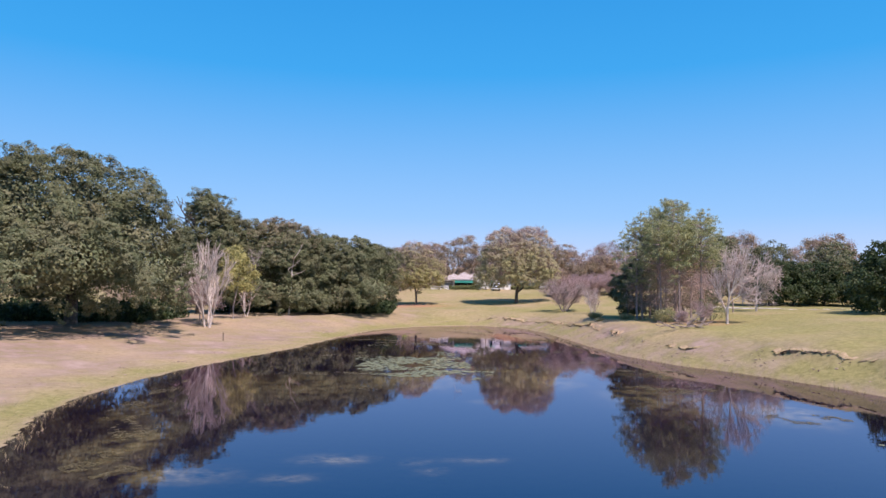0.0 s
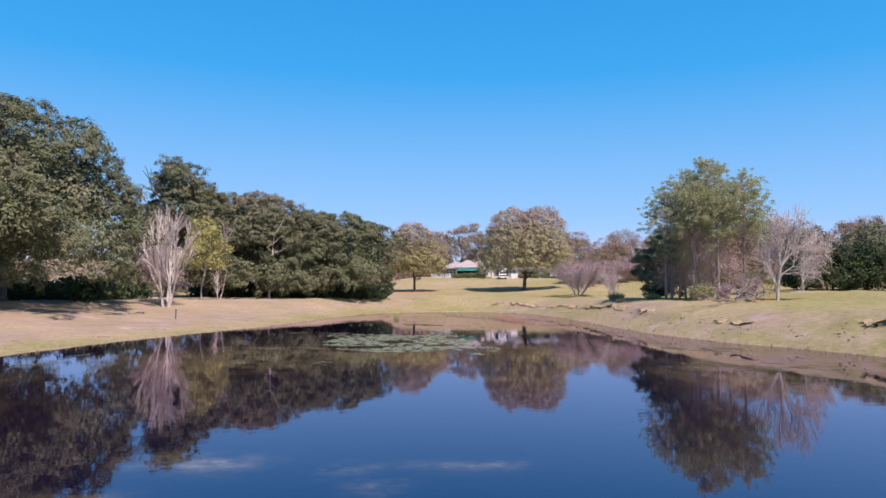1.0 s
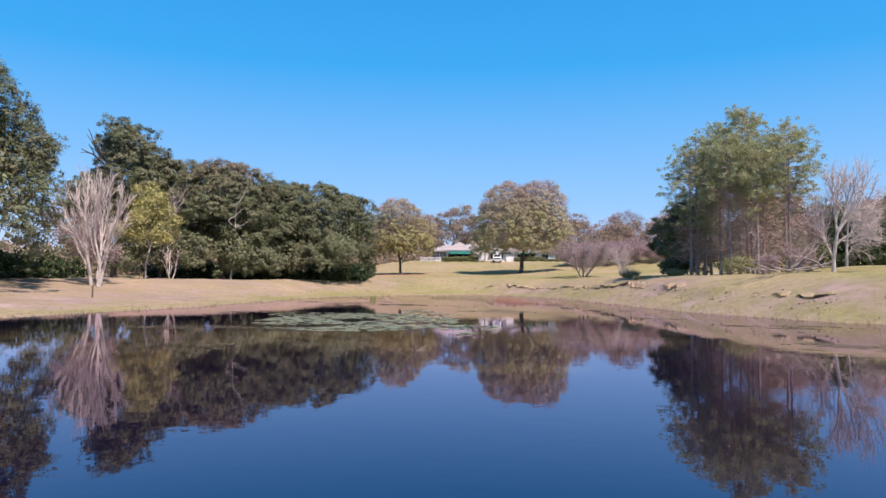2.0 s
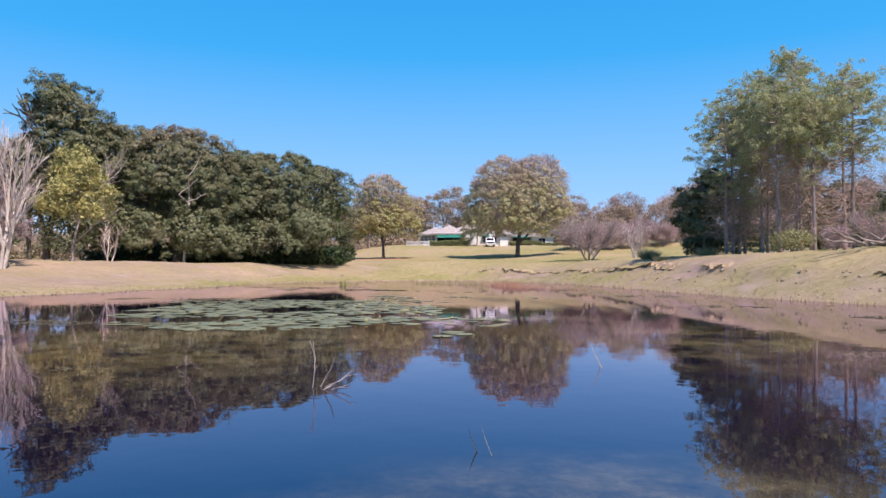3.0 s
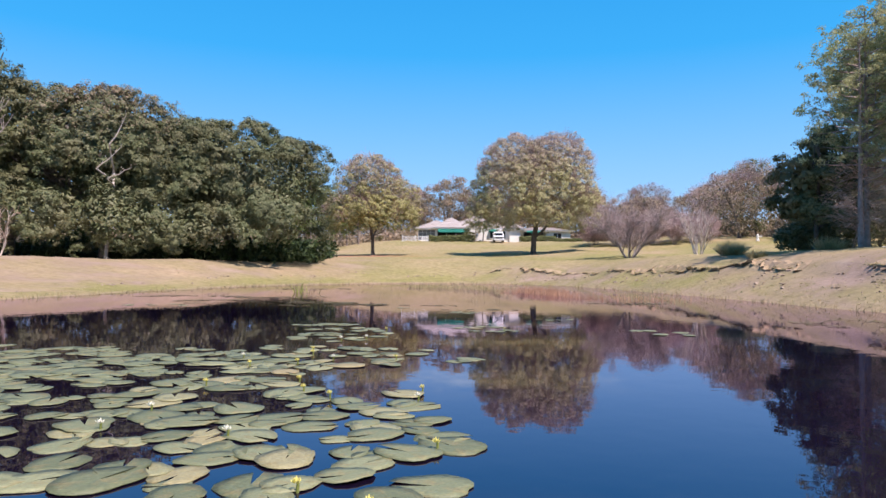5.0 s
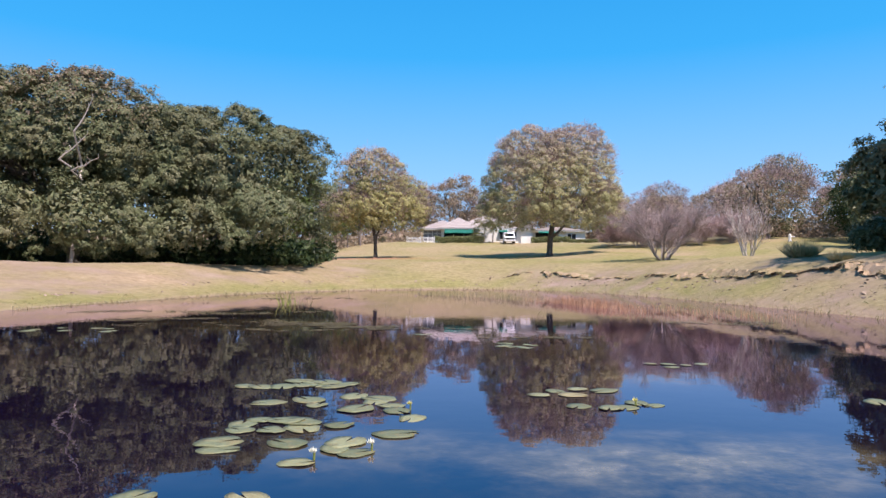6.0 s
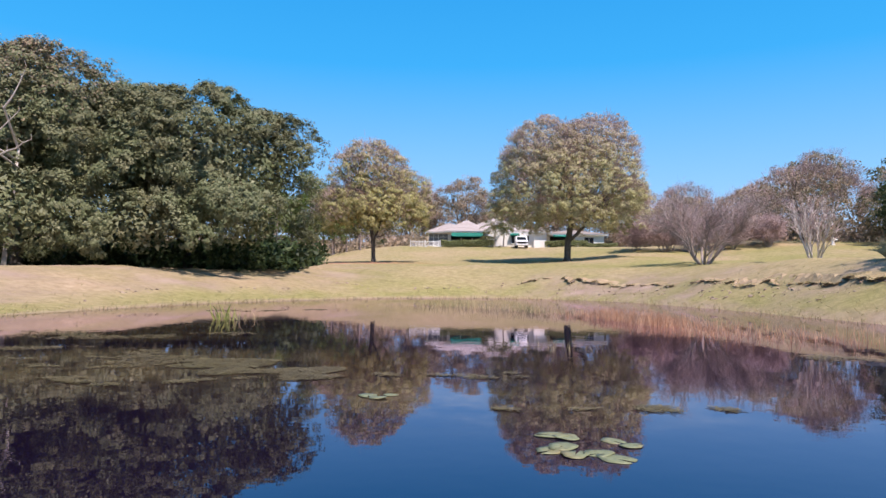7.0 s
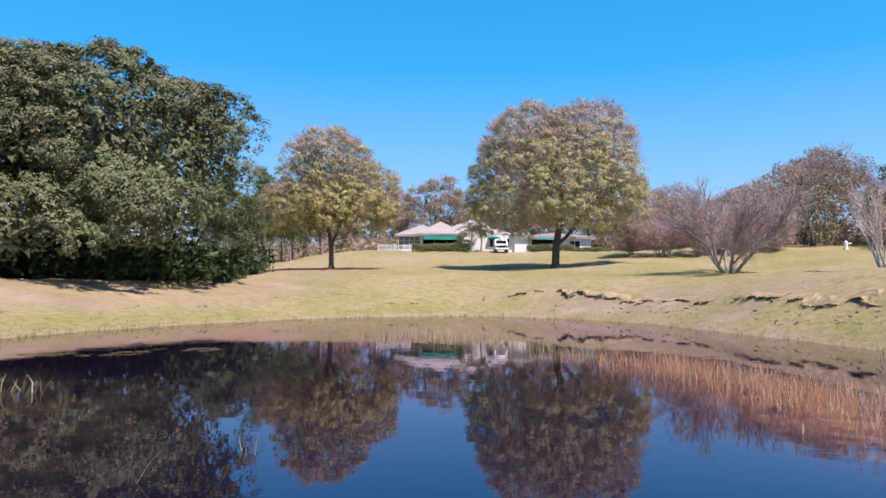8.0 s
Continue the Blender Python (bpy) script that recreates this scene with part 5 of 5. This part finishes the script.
def bank_clods():
    """Loose clods of pale soil that broke off the bank, and rough tufts between them."""
    rng = np.random.default_rng(333)
    bm = bmesh.new()
    bmesh.ops.create_icosphere(bm, subdivisions=1, radius=1)
    ball = np.array([v.co[:] for v in bm.verts])
    tris = np.array([[v.index for v in f.verts] for f in bm.faces])
    bm.free()
    p, way, out, far = lip_at(rng.uniform(0, len(LINE), 5000))
    off = np.where(p[:, 0] > 3, far * rng.uniform(0.35, 1.0, 5000), 3.4 + 1.6 * soft_noise(p[:, 0], p[:, 1], 8, 18) + 0.5 * rng.normal(size=5000))
    q = p + out * off[:, None]
    keep = (p[:, 1] > 42) & (soft_noise(q[:, 0], q[:, 1], 5, 19) > np.where(p[:, 0] > 12, -0.1, 0.25)) & (rng.random(5000) < 0.5) & (off > 0.8)
    q, way = q[keep], way[keep]
    size = 0.025 + 0.075 * rng.random(len(q)) ** 3
    z = height(q[:, 0], q[:, 1]) + 0.15 * size
    verts, faces = [], []
    for m, ((x, y), s, h) in enumerate(zip(q, size, z)):
        turn = rng.uniform(0, 6.283)
        c, d = math.cos(turn), math.sin(turn)
        b = ball * (1 + 0.25 * rng.normal(size=(len(ball), 1))) * np.array((s * 1.5, s, s * 0.7))
        verts.append(np.stack([b[:, 0] * c - b[:, 1] * d, b[:, 0] * d + b[:, 1] * c, b[:, 2]], 1) + np.array((x, y, h)))
        faces.append(tris + m * len(ball))
    tagged(new("soil_clods", mesh_of("soil_clods", np.concatenate(verts), np.concatenate(faces), CLOD)), "loose pale clods of soil on the eroded bank", "soil clods", kind="stuff")


CLOD = leaf_material("soil_clod", [(0.0, (0.17, 0.12, 0.09)), (1.0, (0.36, 0.265, 0.205))], (0.30, 0.25, 0.14), 0.5, 0.8, 0.0)
bank_clods()


def build_path():
    """A pale track that crosses the lawn before the cedars."""
    n = 60
    rows = 5
    t = np.repeat(np.linspace(0, 1, n), rows)
    side = np.tile(np.linspace(-0.9, 0.9, rows), n)
    x, y = 36 + 30 * t, 111 + 3.5 * np.sin(t * 2.4) - 6 * t * t + side
    v = np.stack([x, y, height(x, y) + 0.05], 1)
    f = [(rows * k + j, rows * k + rows + j, rows * k + rows + j + 1, rows * k + j + 1) for k in range(n - 1) for j in range(rows - 1)]
    tagged(new("path", mesh_of("path", v, f, CONCRETE, True)), "pale sandy track across the lawn", "path", kind="structure")


build_path()


# ---- plants in and at the water ----
def pad_mesh(seed, lift):
    """A round lily pad with a notch, a raised wavy rim and a turned-down edge."""
    rng = np.random.default_rng(seed)
    n = 18
    v, f = [(0, 0, 0.010)], []
    for r, z in ((0.55, 0.010), (1.0, 0.012)):
        for k in range(n + 1):
            a = 0.16 + (6.283 - 0.32) * k / n
            w = 1 + 0.06 * math.sin(3 * a + seed) + 0.05 * math.sin(5 * a + 2.0 * seed) + 0.025 * rng.normal()
            v.append((0.5 * r * w * math.cos(a), 0.5 * r * w * math.sin(a), z + lift * r * r * (0.5 + 0.5 * math.sin(2 * a + seed))))
    for k in range(n + 1):
        x, y, z = v[1 + n + 1 + k]
        v.append((x * 0.99, y * 0.99, z - 0.012))
    tri = []
    for k in range(n):
        a, b, c = 1 + k, 2 + n + k, 3 + 2 * n + k
        tri += [(0, a, a + 1), (a, b, b + 1), (a, b + 1, a + 1), (b, c, c + 1), (b, c + 1, b + 1)]
    return mesh_of("lily_pad", v, tri, PAD, True)


def build_pads():
    rng = np.random.default_rng(341)
    shapes = [pad_mesh(k, (0.0, 0.006, 0.012, 0.004, 0.03)[k % 5]) for k in range(8)]
    spots = []
    # (centre x, y, half width, half length, count, smallest, largest)
    fields = [(-1.6, 58.3, 4.8, 7.4, 640, 0.24, 0.52), (3.6, 50.2, 0.7, 0.5, 4, 0.3, 0.45), (3.4, 53.0, 1.4, 0.8, 9, 0.25, 0.4), (1.4, 54.6, 2.6, 0.9, 26, 0.30, 0.46), (4.5, 54.4, 0.8, 0.35, 5, 0.32, 0.46), (-4.2, 63.5, 3.2, 2.2, 46, 0.26, 0.44), (1.0, 64.6, 2.6, 1.4, 40, 0.22, 0.40),
              (1.0, 68.2, 1.0, 1.8, 26, 0.24, 0.40), (0.25, 70.4, 0.75, 0.35, 10, 0.28, 0.38), (4.2, 69.6, 0.8, 0.7, 10, 0.2, 0.34), (3.7, 75.4, 0.45, 0.5, 9, 0.18, 0.28), (6.2, 72.4, 0.8, 0.5, 5, 0.16, 0.28),
              (1.9, 77.6, 0.3, 0.3, 3, 0.16, 0.24), (-7.0, 78, 1.2, 1.0, 8, 0.22, 0.34), (22.5, 29.5, 2.0, 2.0, 12, 0.25, 0.40), (8, 69.2, 0.7, 1.0, 6, 0.2, 0.34)]
    for cx, cy, hx, hy, count, lo, hi in fields:
        tries = 0
        made = 0
        while made < count and tries < count * 20:
            tries += 1
            a, r = rng.uniform(0, 6.283), math.sqrt(rng.random())
            x, y = cx + hx * r * math.cos(a), cy + hy * r * math.sin(a)
            if cx == -1.6 and soft_noise(x, y, 5, 77) < -0.35:
                continue
            s = rng.uniform(lo, hi)
            if any((x - u) ** 2 + (y - w) ** 2 < (0.25 * (s + q)) ** 2 for u, w, q in spots):
                continue
            spots.append((x, y, s))
            made += 1
    spots.sort(key=lambda p: abs(p[0] - 2.8) + 0.2 * abs(p[1] - 60))
    rest = []
    for k, (x, y, s) in enumerate(spots):
        m = pose(x, y, 0.002 + 0.004 * (k % 3), rng.normal() * 0.7, rng.normal() * 0.7, rng.uniform(0, 360)) @ Matrix.Diagonal((s * 1.18, s * 0.94, s, 1))
        if k < 300:
            ob = new("lily_pad", shapes[k % 8])
            ob.matrix_world = m
            tagged(ob, "round green lily pad floating on the water", "lily pad", "lily pads on the pond")
        else:
            rest.append((m, shapes[k % 8]))
    v, f, at = [], [], 0
    for m, me in rest:
        v += [m @ p.co for p in me.vertices]
        f += [[i + at for i in p.vertices] for p in me.polygons]
        at = len(v)
    if v:
        tagged(new("far_lily_pads", mesh_of("far_lily_pads", [tuple(p) for p in v], f, PAD, True)), "lily pads floating further off on the pond", "lily pads", kind="stuff")
    return spots


SPOTS = build_pads()


def lily_bud(x, y, k, mat, label, size):
    """A pond lily bud or flower on its stalk, cupped petals round a core."""
    b = thing("water_lily_flower", (x, y, 0.0), label, "flower", "water lily flowers")
    part("stalk", mesh_of("stalk", *tubes([(0, 0, -0.2, 0.012, 0.01, 0, 0.07, 0.010)], 6), REED_GREEN), REED_GREEN, b)
    for ring, (count, out, up) in enumerate(((6, 0.75, 0.5), (5, 0.45, 0.8))):
        for j in range(count):
            a = 6.283 * j / count + ring * 0.5
            c, s = math.cos(a), math.sin(a)
            base, tip = (0.015 * c, 0.015 * s, 0.06), (size * out * c, size * out * s, 0.06 + size * up)
            mid = ((base[0] + tip[0]) / 2, (base[1] + tip[1]) / 2, 0.06 + size * up * 0.35)
            w = size * 0.22
            v = [base, (mid[0] - s * w, mid[1] + c * w, mid[2]), tip, (mid[0] + s * w, mid[1] - c * w, mid[2])]
            part("petal", mesh_of("petal", v, [(0, 1, 2, 3)], mat), mat, b)


rng_f = np.random.default_rng(351)
for k in range(30):
    x, y, s = SPOTS[int(rng_f.integers(0, min(len(SPOTS), 300)))]
    lily_bud(x + s * 0.45, y + 0.1, k, PETAL if k % 3 else PETAL_WHITE, "yellow pond lily bud above the pads" if k % 3 else "cream water lily flower above the pads", 0.05 if k % 3 else 0.055)


def stalks(name, label, points, lo, hi, mat, seed, lean=0.15, width=0.022, per=1):
    """Upright stalks and blades that stand in the water at the points."""
    rng = np.random.default_rng(seed)
    p = np.repeat(np.array(points, float), per, 0)
    n = len(p)
    p = np.concatenate([p + rng.normal(size=(n, 2)) * 0.05, np.full((n, 1), -0.05)], 1)
    d = unit(np.concatenate([rng.normal(size=(n, 2)) * lean, np.ones((n, 1))], 1))
    s = rng.uniform(lo, hi, n)
    side = unit(np.cross(d, rng.normal(size=(n, 3)))) * width / 2
    bend = p + d * (s * 0.6)[:, None]
    tip = p + d * s[:, None] + np.concatenate([rng.normal(size=(n, 2)) * 0.12 * s[:, None], np.zeros((n, 1))], 1)
    v = np.stack([p - side, p + side, bend + side * 0.8, bend - side * 0.8, tip], 1).reshape(-1, 3)
    k = 5 * np.arange(n)[:, None]
    f = np.concatenate([k + np.array([[0, 1, 2]]), k + np.array([[0, 2, 3]]), k + np.array([[3, 2, 4]])])
    return tagged(new(name, mesh_of(name, v, f, mat)), label, "reeds", kind="stuff")


def along(line, count, wide, seed):
    """Points scattered along a bent line."""
    rng = np.random.default_rng(seed)
    pts = np.array(line, float)
    k = rng.integers(0, len(pts) - 1, count)
    t = rng.random((count, 1))
    return pts[k] * (1 - t) + pts[k + 1] * t + rng.normal(size=(count, 2)) * wide


stalks("reed_bed", "dense bed of dry orange-tan reeds in shallow water", along([(7.4, 97.0), (8.2, 94.0), (8.9, 91.5), (9.4, 88.5), (10.2, 85.5)], 950, 0.6, 361), 0.10, 0.48, REED, 362, 0.24, 0.012)
stalks("reed_bed", "thick clump of dry orange reeds in shallow water", along([(8.1, 95.2), (8.9, 92.5), (9.3, 90.2)], 1700, 0.42, 374), 0.14, 0.55, REED, 377, 0.2, 0.013)
stalks("reed_bed", "sparse pale reeds standing in the shallows", along([(0.8, 105), (3.5, 102.5), (5.6, 99.5), (7.2, 96.5)], 700, 0.7, 363), 0.12, 0.55, REED_PALE, 364, 0.2, 0.014)
stalks("reed_bed", "sparse pale reeds standing in the shallows", along([(9.5, 91), (11.5, 87), (13, 84)], 350, 0.9, 365), 0.12, 0.45, REED, 366, 0.2, 0.014)
stalks("reed_bed", "thin pale reeds standing in open water", along([(4.0, 83.4), (5.3, 82.8)], 46, 0.35, 372), 0.10, 0.34, REED_PALE, 373, 0.22, 0.009)
stalks("rush_clump", "bright green rushes growing out of the water", along([(-5.0, 91.6), (-4.4, 91.2)], 30, 0.14, 367), 0.35, 0.75, REED_GREEN, 368, 0.35, 0.035)
stalks("rush_clump", "dry rushes beside the green ones", along([(-4.2, 91.4), (-3.4, 91.2)], 30, 0.15, 369), 0.2, 0.5, REED_PALE, 370, 0.4, 0.025)
stalks("water_stems", "thin bent stems rising from the open water", [(0.95, 87.5), (1.0, 87.3), (0.2, 86.2), (5.5, 84.6), (-5.5, 57), (-6.2, 55), (-6.0, 56), (-8, 60), (5.4, 45.6), (-2.0, 44), (3.55, 41.2)], 0.2, 0.5, REED_PALE, 371, 0.35, 0.012, 2)


def dead_branch(at, seed):
    """A pale dead bough lying in the pond with its forks out of the water."""
    rng = np.random.default_rng(seed)
    bough = thing("dead_branch", (at[0], at[1], -0.06), "pale dead branch sticking out of the pond", "dead branch")
    for x, y, z, long, thick, level in ((0.12, 0.05, 1.0, 0.40, 0.007, 1), (0.35, 0.1, 0.75, 0.30, 0.006, 1), (1.0, 0.15, 0.55, 0.34, 0.007, 1), (1.0, -0.1, 0.35, 0.30, 0.006, 1), (0.9, 0.3, 0.7, 0.22, 0.005, 0)):
        segs, tips = [], []
        grow(rng, (0.05 * rng.normal(), 0.05 * rng.normal(), 0), (x, y, z), long, thick, level, (2, 0.3, 0.55, 0.02), segs, tips)
        part("fork", mesh_of("fork", *tubes(segs, 6), GREY_BARK, True), GREY_BARK, bough)


dead_branch((1.85, 43.9), 375)


def water_fringe():
    """Pale grass and rushes along the water's edge."""
    rng = np.random.default_rng(381)
    k = rng.integers(0, len(LINE), 2600)
    t = rng.random((2600, 1))
    p = LINE[k] * (1 - t) + np.roll(LINE, -1, 0)[k] * t + rng.normal(size=(2600, 2)) * 0.35
    p = p[(p[:, 1] > 22) & (shore_distance(p[:, 0], p[:, 1]) < 0.25)]
    stalks("water_fringe", "pale grass and rushes along the water's edge", p, 0.08, 0.32, REED_PALE, 382, 0.4, 0.02, 3)


water_fringe()


def weed_mat(cx, cy, hx, hy, count, seed, turn=0.0):
    """Broken surface weed: short floating strands lying flat on the water."""
    rng = np.random.default_rng(seed)
    a, r = rng.uniform(0, 6.283, count * 3), np.sqrt(rng.random(count * 3))
    lx, ly = hx * r * np.cos(a), hy * r * np.sin(a)
    c, s = math.cos(radians(turn)), math.sin(radians(turn))
    x, y = cx + lx * c - ly * s, cy + lx * s + ly * c
    keep = soft_noise(x, y, 3.0, seed) + 0.5 * soft_noise(x, y, 0.9, seed + 1) > -0.1 + 0.5 * r
    x, y = x[keep][:count], y[keep][:count]
    n = len(x)
    p = np.stack([x, y, rng.uniform(0.004, 0.02, n)], 1)
    d = unit(np.stack([1 + 0.8 * rng.normal(size=n), 0.8 * rng.normal(size=n), 0.02 * rng.normal(size=n)], 1))
    nrm = unit(np.stack([0.06 * rng.normal(size=n), 0.06 * rng.normal(size=n), np.ones(n)], 1))
    v, f = leaf_blades(rng, p, nrm, 0.16, 0.13)
    v[:, 2] = np.maximum(v[:, 2], 0.003)
    tagged(new("surface_weed", mesh_of("surface_weed", v, f, MAT_WEED)), "broken brownish weed floating on the pond", "pond weed", kind="stuff")


for k, row in enumerate([(-13.0, 30.5, 1.1, 5.0, 1500, 18), (-10.5, 24.0, 3.0, 0.9, 900, -25), (-16.5, 40, 0.7, 8, 900, 4), (-7, 52, 5, 1.6, 1500, 0), (-4, 45, 2.5, 1.2, 700, 0), (17.0, 46, 4.0, 2.0, 1800, 0), (17.8, 55.5, 3.0, 1.6, 1400, 0),
                         (20.5, 36, 2.2, 1.5, 800, 0), (13.5, 62, 2.2, 1.0, 600, 0), (-1.0, 79.6, 2.2, 1.5, 2600, 0), (-8, 66, 3.5, 1.2, 1000, 0), (4.5, 77, 1.6, 0.25, 260, 0), (2.4, 79.5, 1.5, 0.4, 260, 0), (-5, 98, 2.5, 0.9, 700, 20),
                         (11, 82, 2.0, 1.0, 500, 0), (14, 72, 1.6, 2.0, 500, 0), (-9, 86, 2.0, 0.9, 500, 30), (-4.6, 81.0, 3.0, 1.8, 1600, 0), (-5.5, 85.5, 3.5, 1.2, 900, 10)]):
    weed_mat(row[0], row[1], row[2], row[3], 2 * row[4], 390 + 2 * k, row[5])


def bank_grass():
    """Longer tufts on the banks."""
    rng = np.random.default_rng(421)
    n = 60000
    x, y = rng.uniform(-32, 42, n), rng.uniform(24, 128, n)
    d = shore_distance(x, y)
    want = 1.6 * np.exp(-np.maximum(d - 0.8, 0) / 1.5) * (0.65 + 0.35 * soft_noise(x, y, 4, 422))
    keep = (d > 0.05) & (rng.random(n) < want)
    x, y, d = x[keep], y[keep], d[keep]
    z = height(x, y, d)
    p = np.repeat(np.stack([x, y, z - 0.02], 1), 4, 0)
    p[:, :2] += rng.normal(size=(len(p), 2)) * 0.10
    way = unit(np.concatenate([rng.normal(size=(len(p), 2)) * 1.7, np.ones((len(p), 1))], 1))
    tagged(new("bank_grass", mesh_of("bank_grass", *slivers(rng, p, way, 0.14, 0.03), GRASS)), "dry and green grass tufts on the pond bank", "grass", kind="stuff")


bank_grass()


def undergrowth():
    """Undergrowth below the oaks, its near-black leaf colour standing in for the canopy's shade."""
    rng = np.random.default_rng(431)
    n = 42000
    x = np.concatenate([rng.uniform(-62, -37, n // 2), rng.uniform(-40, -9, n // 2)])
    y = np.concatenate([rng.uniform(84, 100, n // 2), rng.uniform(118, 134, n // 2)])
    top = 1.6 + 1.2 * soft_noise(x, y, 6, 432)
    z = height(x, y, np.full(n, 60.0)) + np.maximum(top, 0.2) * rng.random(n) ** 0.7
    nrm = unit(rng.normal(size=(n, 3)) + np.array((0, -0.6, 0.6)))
    tagged(new("undergrowth", mesh_of("undergrowth", *leaf_blades(rng, np.stack([x, y, z], 1), nrm, 0.5, 0.6), DARK_LEAF)), "undergrowth below the oaks, coloured dark as the canopy's shade", "undergrowth", kind="stuff")


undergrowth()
